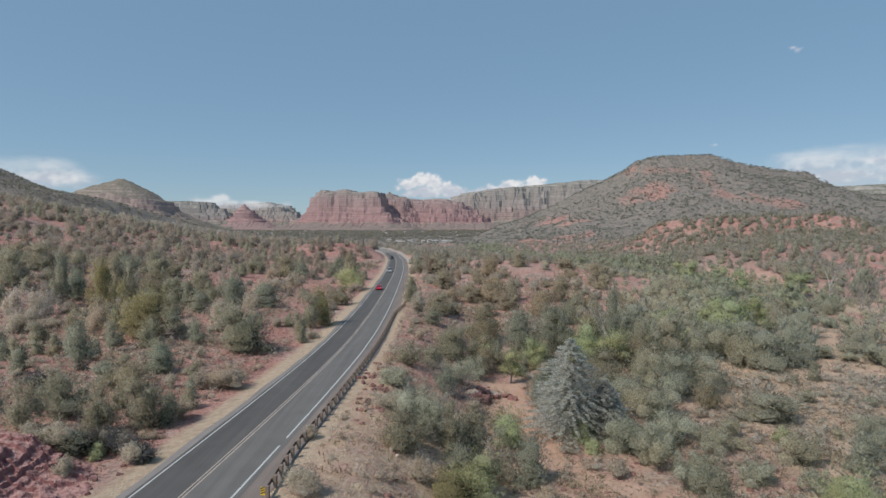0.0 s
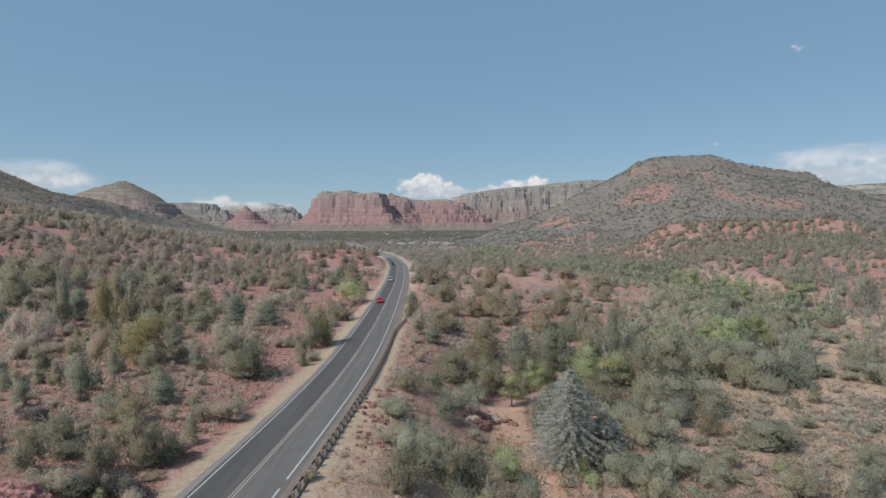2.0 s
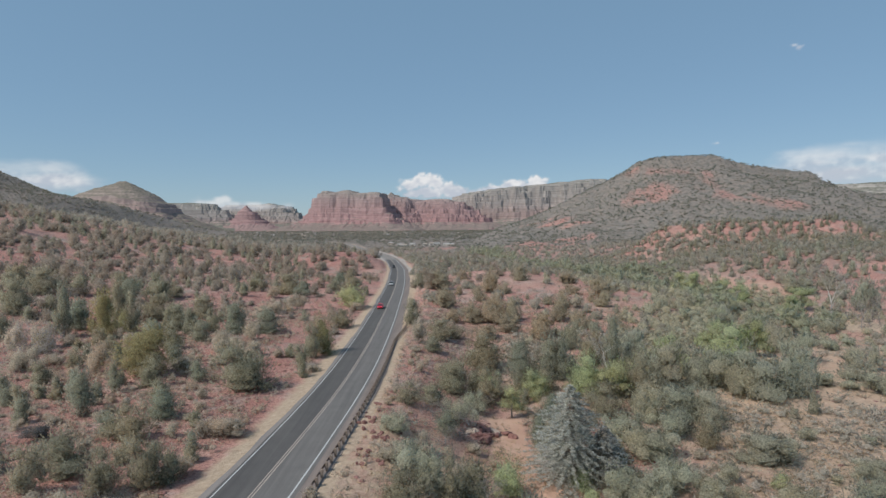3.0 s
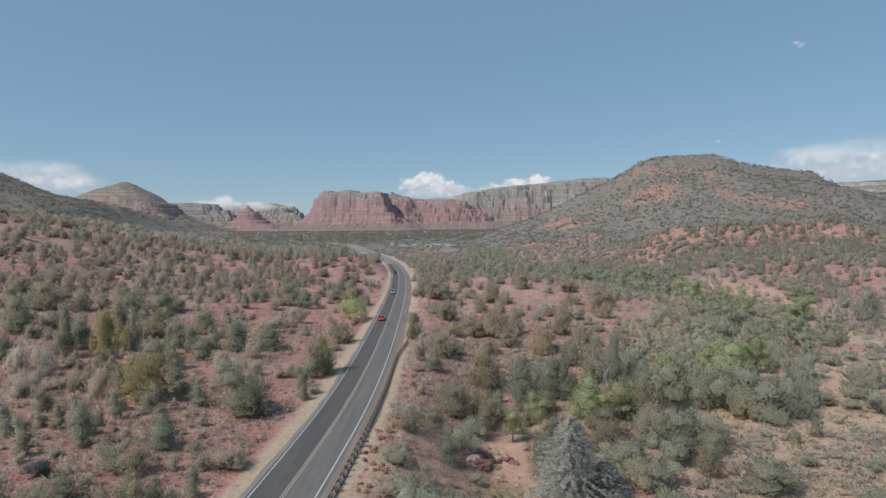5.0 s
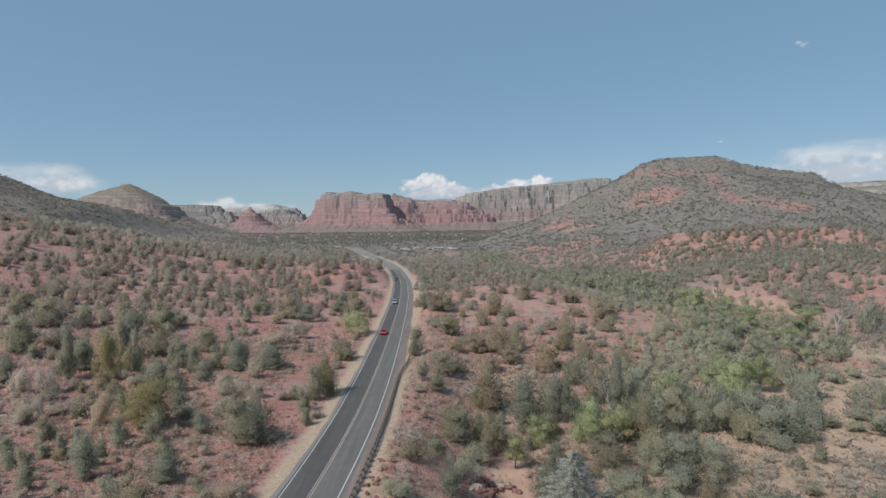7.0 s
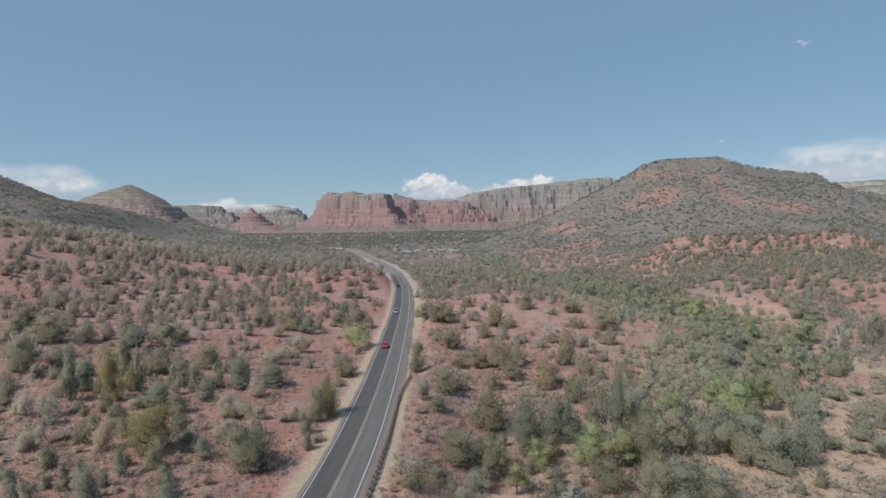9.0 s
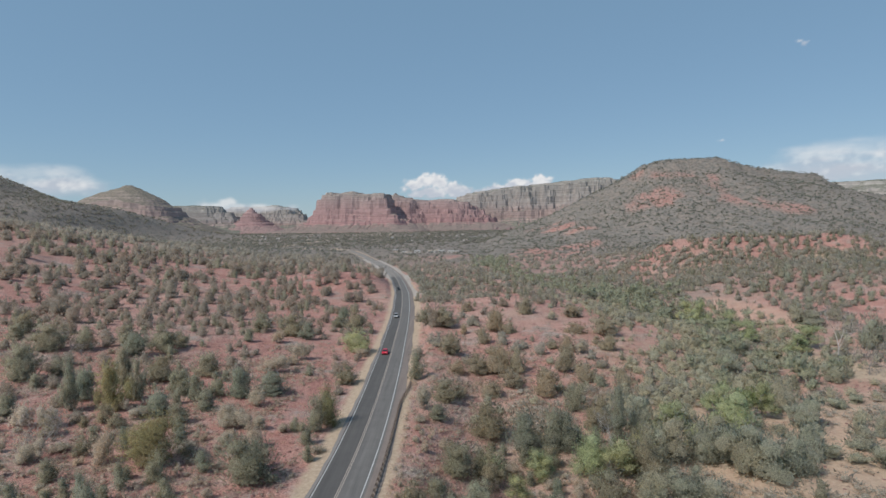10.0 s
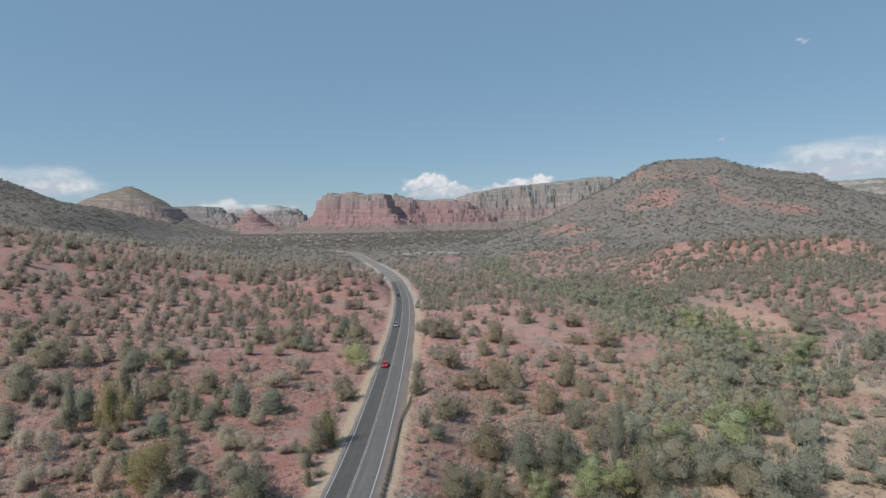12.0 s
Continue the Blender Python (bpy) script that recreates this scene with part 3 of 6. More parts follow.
# ---- clouds: thin far sheets ----
def cloud_material():
    m = bpy.data.materials.new("cloud")
    m.use_nodes = True
    t = m.node_tree
    t.nodes.clear()
    out = t.nodes.new("ShaderNodeOutputMaterial")
    att = t.nodes.new("ShaderNodeAttribute")
    att.attribute_name = "vapour_light"
    sep = t.nodes.new("ShaderNodeSeparateColor")
    t.links.new(att.outputs["Color"], sep.inputs["Color"])
    em = t.nodes.new("ShaderNodeEmission")
    # Cloud shading is painted into the glow: grey foot, sunlit white top.
    t.links.new(mix(t, sep.outputs["Green"], (0.50, 0.53, 0.60), (0.80, 0.79, 0.79)), em.inputs["Color"])
    em.inputs["Strength"].default_value = 0.7
    tr = t.nodes.new("ShaderNodeBsdfTransparent")
    mx = t.nodes.new("ShaderNodeMixShader")
    t.links.new(sep.outputs["Red"], mx.inputs[0])
    t.links.new(tr.outputs[0], mx.inputs[1])
    t.links.new(em.outputs[0], mx.inputs[2])
    t.links.new(mx.outputs[0], out.inputs["Surface"])
    return m


M_CLOUD = cloud_material()


def cloud(bearing, low, width, tall, puffs, label, soft=0.25, scale=40.0, most=0.9, seed=0, stretch=1.0):
    """A cloud 4850 m off, by its bearing in degrees, its foot's height and its size. puffs: (along, up, radius along, radius up) in metres."""
    nu, nv = int(width / 8) + 2, int(tall / 8) + 2
    u, v = np.meshgrid(np.linspace(-width / 2, width / 2, nu), np.linspace(0, tall, nv))
    dens = np.full(u.shape, -1.0)
    for pu, pv, ru, rv in puffs:
        dens = np.maximum(dens, 1 - np.hypot((u - pu) / ru, (v - pv) / rv))
    dens = dens + 0.55 * fbm(u / (scale * stretch), v / scale, seed, 5)
    edge = np.minimum.reduce([np.ones_like(u), (width / 2 - np.abs(u)) / (0.08 * width), v / (0.12 * tall) + 0.0, (tall - v) / (0.12 * tall)])
    alpha = most * sm(0.0, soft, dens) * np.clip(edge, 0, 1)
    # painted brightness, rising with height and broken by noise
    light = sm(0.15, 0.75, v / tall + 0.5 * fbm(u / 60, v / 40, seed + 7)) 
    b = radians(bearing)
    x, y = 4850 * math.sin(b) + u * math.cos(b), 4850 * math.cos(b) - u * math.sin(b)
    me = mesh_np("cloud", np.stack([x, y, low + v], -1).reshape(-1, 3), grid_faces(nv, nu), M_CLOUD, True)
    col = me.attributes.new("vapour_light", "FLOAT_COLOR", "POINT")
    col.data.foreach_set("color", np.stack([alpha, light, alpha, np.ones_like(alpha)], -1).astype(np.float32).ravel())
    ob = tagged(new("cloud", me), label, "cloud", "clouds over the skyline", "structure")
    ob.visible_shadow = False


cloud(-1.2, 235, 640, 260, [(-190, 130, 110, 70), (-70, 165, 130, 75), (20, 150, 110, 75), (150, 90, 130, 85), (-60, 70, 230, 60), (240, 60, 110, 60)], "white cumulus cloud with a hazy grey foot", 0.5, 45, 0.88, 3)
cloud(6.2, 240, 720, 240, [(-250, 30, 170, 60), (-60, 60, 190, 70), (60, 110, 120, 75), (150, 70, 130, 80), (240, 130, 95, 70), (270, 60, 90, 60)], "white cumulus cloud behind the cliffs", 0.4, 45, 0.9, 12)
cloud(-20.5, 120, 1150, 190, [(-420, 60, 260, 50), (-330, 40, 260, 50), (-80, 80, 330, 65), (-30, 110, 140, 45), (240, 70, 320, 50)], "low white cloud bank on the horizon", 0.75, 60, 0.62, 20, 1.6)
cloud(-37, 235, 2400, 330, [(-420, 160, 1000, 140), (250, 115, 520, 85), (0, 80, 800, 80)], "thin pale cloud bank over the hill", 0.9, 120, 0.8, 30, 3.0)
cloud(36, 250, 2300, 460, [(400, 170, 1000, 230), (-150, 120, 760, 150), (-420, 70, 560, 90), (600, 330, 600, 80)], "thin pale cloud bank over the mesa", 0.9, 140, 0.92, 38, 3.0)
cloud(30.7, 1225, 110, 90, [(-14, 52, 30, 16), (16, 34, 32, 24)], "small wisp of white cloud", 1.0, 22, 0.6, 51)
cloud(24.8, 605, 110, 50, [(0, 22, 36, 14)], "small wisp of white cloud", 0.9, 18, 0.5, 55)


# ---- plants ----
def unit(v):
    return v / np.maximum(np.linalg.norm(v, axis=-1, keepdims=True), 1e-9)


def ico(level):
    bm = bmesh.new()
    bmesh.ops.create_icosphere(bm, subdivisions=level, radius=1.0)
    v = np.array([q.co[:] for q in bm.verts])
    f = np.array([[q.index for q in p.verts] for p in bm.faces])
    bm.free()
    return v, f


ICO1, ICO2 = ico(1), ico(2)


def sprays(rng, blobs, count, size, upward=0.95, slim=0.32, four=True, loose=(0.74, 1.24)):
    """Small leaf sprays standing out of the skin of the given blobs (centre, radii)."""
    blobs = np.asarray(blobs, float)
    area = (blobs[:, 3] * blobs[:, 4] + blobs[:, 3] * blobs[:, 5]) ** 0.8
    pick = rng.choice(len(blobs), count, p=area / area.sum())
    n = unit(rng.normal(size=(count, 3)) + (0, 0, 0.25))
    c = blobs[pick, :3] + n * blobs[pick, 3:] * rng.uniform(*loose, (count, 1))
    c[:, 2] = np.maximum(c[:, 2], 0.02)
    axis = unit(n * 0.8 + (0, 0, upward) + rng.normal(size=(count, 3)) * 0.45)
    side = unit(np.cross(axis, rng.normal(size=(count, 3))))
    s = size * rng.uniform(0.6, 1.35, (count, 1))
    side = side * np.where(np.sum(np.cross(side, axis) * n, 1, keepdims=True) < 0, -1.0, 1.0)
    soft = unit(n * 0.5 + unit(np.cross(side, axis)) * 0.45 + (0, 0, 0.75))
    if not four:
        v = np.stack([c - side * s * slim, c + side * s * slim, c + axis * s * 1.3], 1).reshape(-1, 3)
        return np.concatenate([v, np.repeat(soft, 3, 0)], 1), np.arange(count * 3).reshape(-1, 3)
    v = np.stack([c - axis * s * 0.5, c + side * s * slim, c + axis * s, c - side * s * slim], 1).reshape(-1, 3)
    v = np.concatenate([v, np.repeat(soft, 4, 0)], 1)
    q = np.arange(count * 4).reshape(-1, 4)
    return v, np.concatenate([q[:, :3], q[:, [0, 2, 3]]])


def lumps(rng, blobs, shape, shrink=0.86, rough=0.2):
    """The dense inside of a crown: one uneven lump a blob."""
    vs, fs, at = [], [], 0
    v0, f0 = shape
    for b in blobs:
        k = 1 + rng.uniform(-rough, rough, (len(v0), 1))
        v = np.asarray(b[:3]) + v0 * k * np.asarray(b[3:]) * shrink
        v[:, 2] = np.maximum(v[:, 2], 0.0)
        vs.append(np.concatenate([v, unit(unit(v0 / np.asarray(b[3:])) * 0.6 + (0, 0, 0.7))], 1))
        fs.append(f0 + at)
        at += len(v0)
    return np.concatenate(vs), np.concatenate(fs)


def joined(*pieces):
    vs, fs, at = [], [], 0
    for v, f in pieces:
        vs.append(v)
        fs.append(f + at)
        at += len(v)
    return np.concatenate(vs), np.concatenate(fs)


def crown_blobs(rng, form, count):
    """Blobs of a crown one metre wide and one high."""
    out = []
    if form == "dome":                            # one main mass with side lobes
        out += [(0, 0, 0.38, 0.38, 0.38, 0.40), (0, 0, 0.14, 0.37, 0.37, 0.20)]
    elif form == "upright":
        out += [(0, 0, 0.30, 0.33, 0.33, 0.30), (0, 0, 0.60, 0.24, 0.24, 0.32), (0, 0, 0.10, 0.29, 0.29, 0.15)]
    elif form == "low":
        out.append((0, 0, 0.36, 0.36, 0.36, 0.36))
    for k in range(count - len(out)):
        a = rng.uniform(0, 2 * np.pi)
        if form == "dome":
            z = rng.uniform(0.06, 0.74)
            r = rng.uniform(0.12, 0.38) * (1 - 0.7 * max(0, z - 0.3) / 0.5)
            s = rng.uniform(0.14, 0.23)
            out.append((r * math.cos(a), r * math.sin(a), z, s, s, s * rng.uniform(0.8, 1.15)))
        elif form == "upright":
            z = rng.uniform(0.08, 0.82)
            r = rng.uniform(0.02, 0.26) * (1.05 - z * 0.75)
            s = rng.uniform(0.16, 0.25) * (1.15 - 0.55 * z)
            out.append((r * math.cos(a), r * math.sin(a), z, s, s, s * 0.75))
        elif form == "low":
            z = rng.uniform(0.1, 0.62)
            r = rng.uniform(0.05, 0.38)
            s = rng.uniform(0.12, 0.22)
            out.append((r * math.cos(a), r * math.sin(a), z, s, s, s * 1.4))
        else:                                     # spreading, on a clear stem
            z = rng.uniform(0.20, 0.84)
            r = rng.uniform(0.05, 0.36) * (1.25 - z * 0.7)
            s = rng.uniform(0.11, 0.2)
            out.append((r * math.cos(a), r * math.sin(a), z, s, s, s * 0.8))
    return out


def limb(points, radii, sides=6):
    """A tapered branch through points."""
    pts = np.asarray(points, float)
    vs = []
    for i, (p, r) in enumerate(zip(pts, radii)):
        d = unit(pts[min(i + 1, len(pts) - 1)] - pts[max(i - 1, 0)])
        a = unit(np.cross(d, (0.3, 0.9, 0.2)))
        b = np.cross(d, a)
        for k in range(sides):
            t = 2 * np.pi * k / sides
            vs.append(p + r * (math.cos(t) * a + math.sin(t) * b))
    q = grid_faces(len(pts), sides, True)
    return np.array(vs), np.concatenate([q[:, :3], q[:, [0, 2, 3]]])


def trunk_mesh(rng, blobs, thick):
    """A stem with a limb into each of the larger blobs."""
    fork = np.array([rng.uniform(-0.03, 0.03), rng.uniform(-0.03, 0.03), 0.24])
    pieces = [limb([(0, 0, -0.06), fork * 0.5, fork], [thick, thick * 0.85, thick * 0.7])]
    for b in sorted(blobs, key=lambda q: -q[3])[:6]:
        mid = fork * 0.5 + np.asarray(b[:3]) * 0.5 + rng.normal(size=3) * 0.02
        pieces.append(limb([fork, mid, np.asarray(b[:3])], [thick * 0.6, thick * 0.4, thick * 0.15], 5))
    return joined(*pieces)


KINDS = {  # form, blobs, sprays, size, material, bark, stem, name, label, category, group
    "juniper": ("dome", 9, 740, 0.085, M_JUNIPER, M_BARK, 0.04, "juniper_tree", "dense olive-green juniper on red soil", "tree", "junipers"),
    "shrub": ("dome", 5, 130, 0.14, M_SHRUB, M_BARK, 0.04, "juniper_shrub", "rounded olive-brown juniper shrub on a bare red slope", "bush", "juniper shrubs"),
    "brownshrub": ("dome", 9, 620, 0.09, M_BROWNLEAF, M_BARK, 0.04, "desert_shrub", "rounded olive-brown desert shrub on a bare red mound", "bush", "desert shrubs"),
    "valleyshrub": ("dome", 5, 150, 0.13, M_WOODLEAF, M_BARK, 0.04, "valley_shrub", "rounded grey-brown shrub on the valley side", "bush", "valley shrubs"),
    "pinyon": ("upright", 9, 740, 0.082, M_PINYON, M_BARK, 0.035, "pinyon_tree", "dark green upright pinyon on red soil", "tree", "pinyons"),
    "scrub": ("low", 9, 580, 0.086, M_SAGE, M_DEADWOOD, 0.015, "scrub_bush", "low grey-green twiggy desert scrub bush", "bush", "scrub bushes"),
    "willow": ("low", 11, 860, 0.072, M_THICKET, M_DEADWOOD, 0.015, "willow_bush", "grey-green leafy willow bush on the creek flat", "bush", "willow bushes"),
    "cottonwood": ("spread", 16, 1250, 0.055, M_COTTON, M_DEADWOOD, 0.03, "cottonwood_tree", "fresh green leafy cottonwood by the creek", "tree", "cottonwoods"),
    "greenbush": ("dome", 10, 1100, 0.065, M_COTTON, M_BARK, 0.025, "green_bush", "bright green leafy bush near the creek", "bush", "green bushes"),
    "yellowbush": ("dome", 9, 1100, 0.068, M_OLIVE, M_BARK, 0.03, "yellow_green_bush", "rounded yellow-green bush on bare red soil", "bush", "yellow-green bushes"),
    "darkbush": ("low", 9, 620, 0.08, M_SHADELEAF, M_DEADWOOD, 0.02, "dead_bush", "dense bush with its shade painted into dark grey leaves", "bush", "dead bushes"),
    "barebush": ("low", 8, 600, 0.085, M_BARE, M_DEADWOOD, 0.02, "bare_bush", "leafless grey bush with tangled twigs", "bush", "bare bushes"),
    "valleyjuniper": ("dome", 9, 740, 0.085, M_VALLEYLEAF, M_BARK, 0.04, "valley_juniper", "grey-green juniper on the creek flat", "tree", "valley junipers"),
    "valleypinyon": ("upright", 9, 740, 0.082, M_VALLEYLEAF, M_BARK, 0.035, "valley_pinyon", "grey-green upright pinyon on the creek flat", "tree", "valley pinyons"),
}
MODELS = {}
place_rng = np.random.default_rng(11)


def model(kind, variant, fine):
    """Crown and stem of one plant, a metre wide and high; fine: with the small leaves of a plant seen near by."""
    form, nb, count, size, mat, bark, stem, name, label, category, group = KINDS[kind]
    rng = np.random.default_rng(100 * list(KINDS).index(kind) + variant)
    count, size = (int(count * 2.5), size * 0.6) if fine else (int(count * 0.75), size)
    blobs = crown_blobs(rng, form, nb)
    top = max(b[2] + b[5] for b in blobs)
    wide = max(max(abs(b[0]) + b[3], abs(b[1]) + b[4]) for b in blobs) * 2
    blobs = [(b[0] / wide, b[1] / wide, b[2] / top, b[3] / wide, b[4] / wide, b[5] / top) for b in blobs]
    spray = sprays(rng, blobs, count, size, slim=0.16 if kind == "barebush" else 0.25 if kind in ("scrub", "willow") else 0.3, loose=(0.62, 1.42) if fine else (0.74, 1.24))
    crown = spray if kind in ("scrub", "barebush") else joined(lumps(rng, blobs, ICO1, 0.66 if fine else 0.74, 0.25), spray)
    if kind in ("scrub", "willow"):
        crown = joined(lumps(rng, blobs, ICO1, 0.7, 0.2), spray)
    return mesh_np("crown", *crown, mat), mesh_np("trunk", *trunk_mesh(rng, blobs, stem), bark, True), name, label, category, group


def plant(kind, spots):
    """Plants of one kind, each at (x, y, width, height)."""
    given = kind
    for x, y, w, h in spots:
        kind = "valley" + given if (given == "shrub" and x > 60) or (given in ("juniper", "pinyon") and x > 38) else given
        h = min(h, 1.05 * w) if given == "shrub" else h
        w = 1.12 * w if given == "brownshrub" else w
        variant = int(place_rng.integers(4))
        m = pose(x, y, float(height(x, y)) - 0.05, 0, 0, float(place_rng.uniform(0, 360))) @ Matrix.Diagonal((w, w, h, 1))
        fine = given != "shrub" and math.hypot(x, y) < 128 and w > 3.0
        key = (kind, variant, fine)
        PLANTED.append((x, y, w))
        if key in MODELS:
            first = MODELS[key].scale
            copy_thing(MODELS[key], m @ Matrix.Diagonal((1 / first.x, 1 / first.y, 1 / first.z, 1)))
            continue
        crown, trunk, name, label, category, group = model(kind, variant, fine)
        root = tagged(new(name), label, category, group)
        part_me("crown", crown, root)
        part_me("trunk", trunk, root)
        root.matrix_basis = m
        MODELS[key] = root


PLANTED = []
plant("juniper", [(-128.1, 171.9, 7.2, 5.4), (-134.1, 183.7, 8.8, 7.2), (-108.5, 158.1, 12, 7.5), (-101.4, 161.7, 7.7, 6.1), (-98, 133.3, 8.7, 8.5), (-93.7, 138.5, 5, 4.3), (-83.3, 134.8, 2.9, 4.7), (-94.1, 169.9, 7.1, 6.3), (-76, 135.9, 4.9, 9.4), (-68.1, 127.2, 3.9, 9.2), (-70, 141.1, 9.3, 6.5), (-83, 169.1, 9.1, 7.9), (-80.6, 174.8, 6.3, 5), (-79.8, 166, 5, 2.3), (-63.2, 134, 3.5, 6), (-61.3, 148.6, 8.9, 6.7), (-53.6, 134.5, 4, 5.8), (-54.2, 116.1, 5.5, 4.2), (-67.5, 113.5, 4.1, 3.8), (-63.9, 111.2, 4, 3), (-67.6, 211.3, 10.1, 7.1), (-54.7, 205.2, 11, 7.8), (-35, 221.6, 9.3, 9.7), (-43.8, 231.9, 6.9, 4.2)])
plant("juniper", [(-26.2, 150.5, 7.2, 5), (-26.3, 115.5, 4.8, 7.3), (-30.4, 114.9, 2.7, 3), (-26.8, 108.6, 3.6, 4.6), (-24.6, 100.9, 2.6, 3.2), (-8.1, 153.3, 5.5, 7.3), (-8.8, 228.9, 8.2, 6.4), (-0.6, 136.6, 9, 5), (9, 122.3, 10.9, 7.6), (2.1, 101.6, 7.5, 6.3), (32.1, 124.7, 7.4, 7.7), (40.4, 124.4, 6.7, 7.8), (29.4, 134.5, 6.4, 6.8), (146.1, 245.5, 10.3, 9.2), (161.7, 246.1, 8.8, 8.1), (143.9, 201.3, 9.6, 11.8), (146.8, 199.9, 7.2, 9.5), (82.9, 173.7, 9.3, 7.1), (77.7, 137.6, 8.2, 7.5), (77.4, 126.3, 9, 6.9), (89.4, 121.2, 3.6, 6), (53, 110.6, 7.9, 7.2), (65.1, 106, 5, 4.9), (-32.2, 92.2, 10.8, 7.5)])
plant("juniper", [(27, 96.3, 8.1, 5.7), (-56.5, 77, 2.8, 3.7), (-37.9, 69.6, 5.9, 4.5), (-38.8, 53.4, 3.9, 4.6), (-32.7, 55.3, 4, 5.1), (-30.1, 57.6, 5.2, 5.6), (-3.6, 56.5, 6.5, 4.2), (1, 61.1, 3.4, 5.9), (7.5, 101.7, 7.3, 6.9), (1.6, 100.7, 6.1, 5.6), (-5.2, 85.9, 4.3, 3.7), (-1.7, 90.1, 5.4, 3.5), (35.6, 105.8, 8.9, 8.5), (39.2, 94.5, 9.1, 5.5), (3.2, 63.2, 6.1, 5), (42.5, 93.5, 6.7, 5.8), (48.3, 111.5, 8, 8.1), (68.9, 111.3, 6.7, 7.5)])
plant("barebush", [(0.4, 77.0, 4.6, 2.6), (-1.6, 85.2, 4.8, 3.0), (3.0, 82.5, 4.4, 3.6), (6.4, 97.0, 4.2, 3.4), (-28.8, 72.5, 5.0, 2.2), (-98.8, 156.2, 7.1, 3.2), (-69.3, 99.3, 8.3, 6.9), (120.1, 167.8, 8, 8.8)])
plant("pinyon", [(-77.1, 118.1, 4.8, 10.9), (-78, 124.2, 6.2, 7.1), (-86.9, 161.1, 10.6, 6.9), (-60.8, 133.1, 5.6, 6.4), (-56.9, 130.2, 4.7, 6.4), (-52, 124.4, 5.2, 5.2), (-60, 119.6, 6.4, 5), (-48.9, 105.8, 3.8, 3.4), (-86.4, 112.7, 5.4, 4.6), (-48.5, 134.9, 7.2, 7.7), (-42.1, 137.8, 8.2, 6.1), (-64.6, 187.8, 4.9, 4.7), (-48.3, 199.5, 7.2, 5.7), (-43.6, 243.4, 8.7, 6.9), (-2.3, 123.4, 5.9, 3.4), (-32.5, 96.9, 4.6, 5.2), (39.2, 151.6, 4.5, 2.9), (15.3, 116.3, 8.3, 8.2), (20.9, 116.2, 8.3, 9.6), (23.6, 115.6, 5.5, 8.6), (35.1, 120.7, 4.6, 12), (5.7, 105.6, 3.8, 4.4), (39.5, 114.7, 5.5, 6.1), (147.6, 238.4, 11.4, 7.4)])
plant("pinyon", [(157.5, 231.3, 6.9, 6.5), (82.2, 116, 6.9, 5.3), (57.1, 110.4, 7.9, 8.6), (56.5, 123, 5.9, 4.5), (40.3, 110.8, 6.6, 7.1), (-47.7, 76.2, 4.6, 6.6), (-37.4, 76.9, 5.5, 4.1), (-40.9, 70.6, 3.4, 3.1), (-38.6, 58.6, 7, 4.5), (-28.1, 58.9, 3.4, 3.7), (-32, 50.1, 4.8, 2.2), (0.5, 80.7, 4.9, 3.8), (1.9, 54.4, 4.6, 3.9), (8.9, 58.2, 4.9, 5.1), (23.3, 77.5, 4.7, 3), (42.4, 76.5, 8.3, 4.5), (41.8, 89.7, 6.5, 3.7), (36.1, 89, 5.6, 3.7), (57.4, 104.3, 11.3, 8.1), (62.1, 105.3, 7.6, 8.1), (42.9, 111.3, 9.4, 9.1)])
plant("yellowbush", [(-70.5, 120.6, 6.5, 9.8), (-69.9, 127.1, 4.5, 4.9), (-49.4, 96.5, 9.7, 8.4), (-24.9, 119.6, 6.3, 7.6), (0.5, 49.8, 5.5, 2.5)])
plant("scrub", [(-62.5, 117.8, 7, 2.8), (-68, 120.4, 4.3, 2.5), (-45.6, 117.3, 6.3, 4.1), (-46.1, 101.9, 6.1, 2.4), (-66.3, 99.2, 4.7, 2), (-80, 108.5, 5.2, 5.1), (-75.3, 109.5, 5.2, 5.1), (-57.7, 96.1, 5.1, 5.5), (-68.8, 94.5, 5.6, 4.4), (-42.9, 129.9, 7, 4.4), (-47.3, 157.4, 9.4, 5.1), (-56.5, 191.1, 6.8, 3.9), (-43.5, 172.8, 8.3, 5.7), (-45, 165.9, 5.9, 3), (-27.3, 183.5, 7.7, 2.7), (-23.6, 104.7, 3.7, 2), (-4.9, 128.4, 6.1, 5.6), (-5.7, 119.9, 4.3, 1.5), (-44.1, 114.9, 5.5, 3.4), (-40.9, 115.3, 5.5, 4.1), (-37.5, 115.2, 4.1, 3.5), (-35, 106.1, 4.4, 3.8), (-41.1, 107, 5.1, 2.6), (40.3, 180.9, 7.6, 4.1)])
plant("scrub", [(11.4, 106.6, 6.3, 2.9), (-32.2, 114.4, 4.1, 1.8), (-28.3, 72.9, 6.1, 2.8), (-49.3, 72.9, 3.1, 1.5), (-27.6, 61, 3.3, 2.2), (-32.8, 49.8, 3.6, 2.8), (-29.2, 52, 3.8, 2.3), (-26.2, 49.1, 2.4, 2.2), (-30.3, 45.9, 2.2, 2.1), (-27.8, 54.8, 2.6, 1), (-30.2, 71.4, 2.6, 2.2), (-26.5, 72.7, 4.8, 2.4), (-34.7, 49, 4.7, 1.6), (-2.2, 51.3, 3.8, 2.5), (-6, 65.7, 4.7, 2.1), (-2.9, 70.9, 4.3, 2.6), (5.5, 58.4, 4.2, 4.2), (-10.2, 42.6, 4.6, 2.2), (-12.7, 55, 2.4, 1.3)])
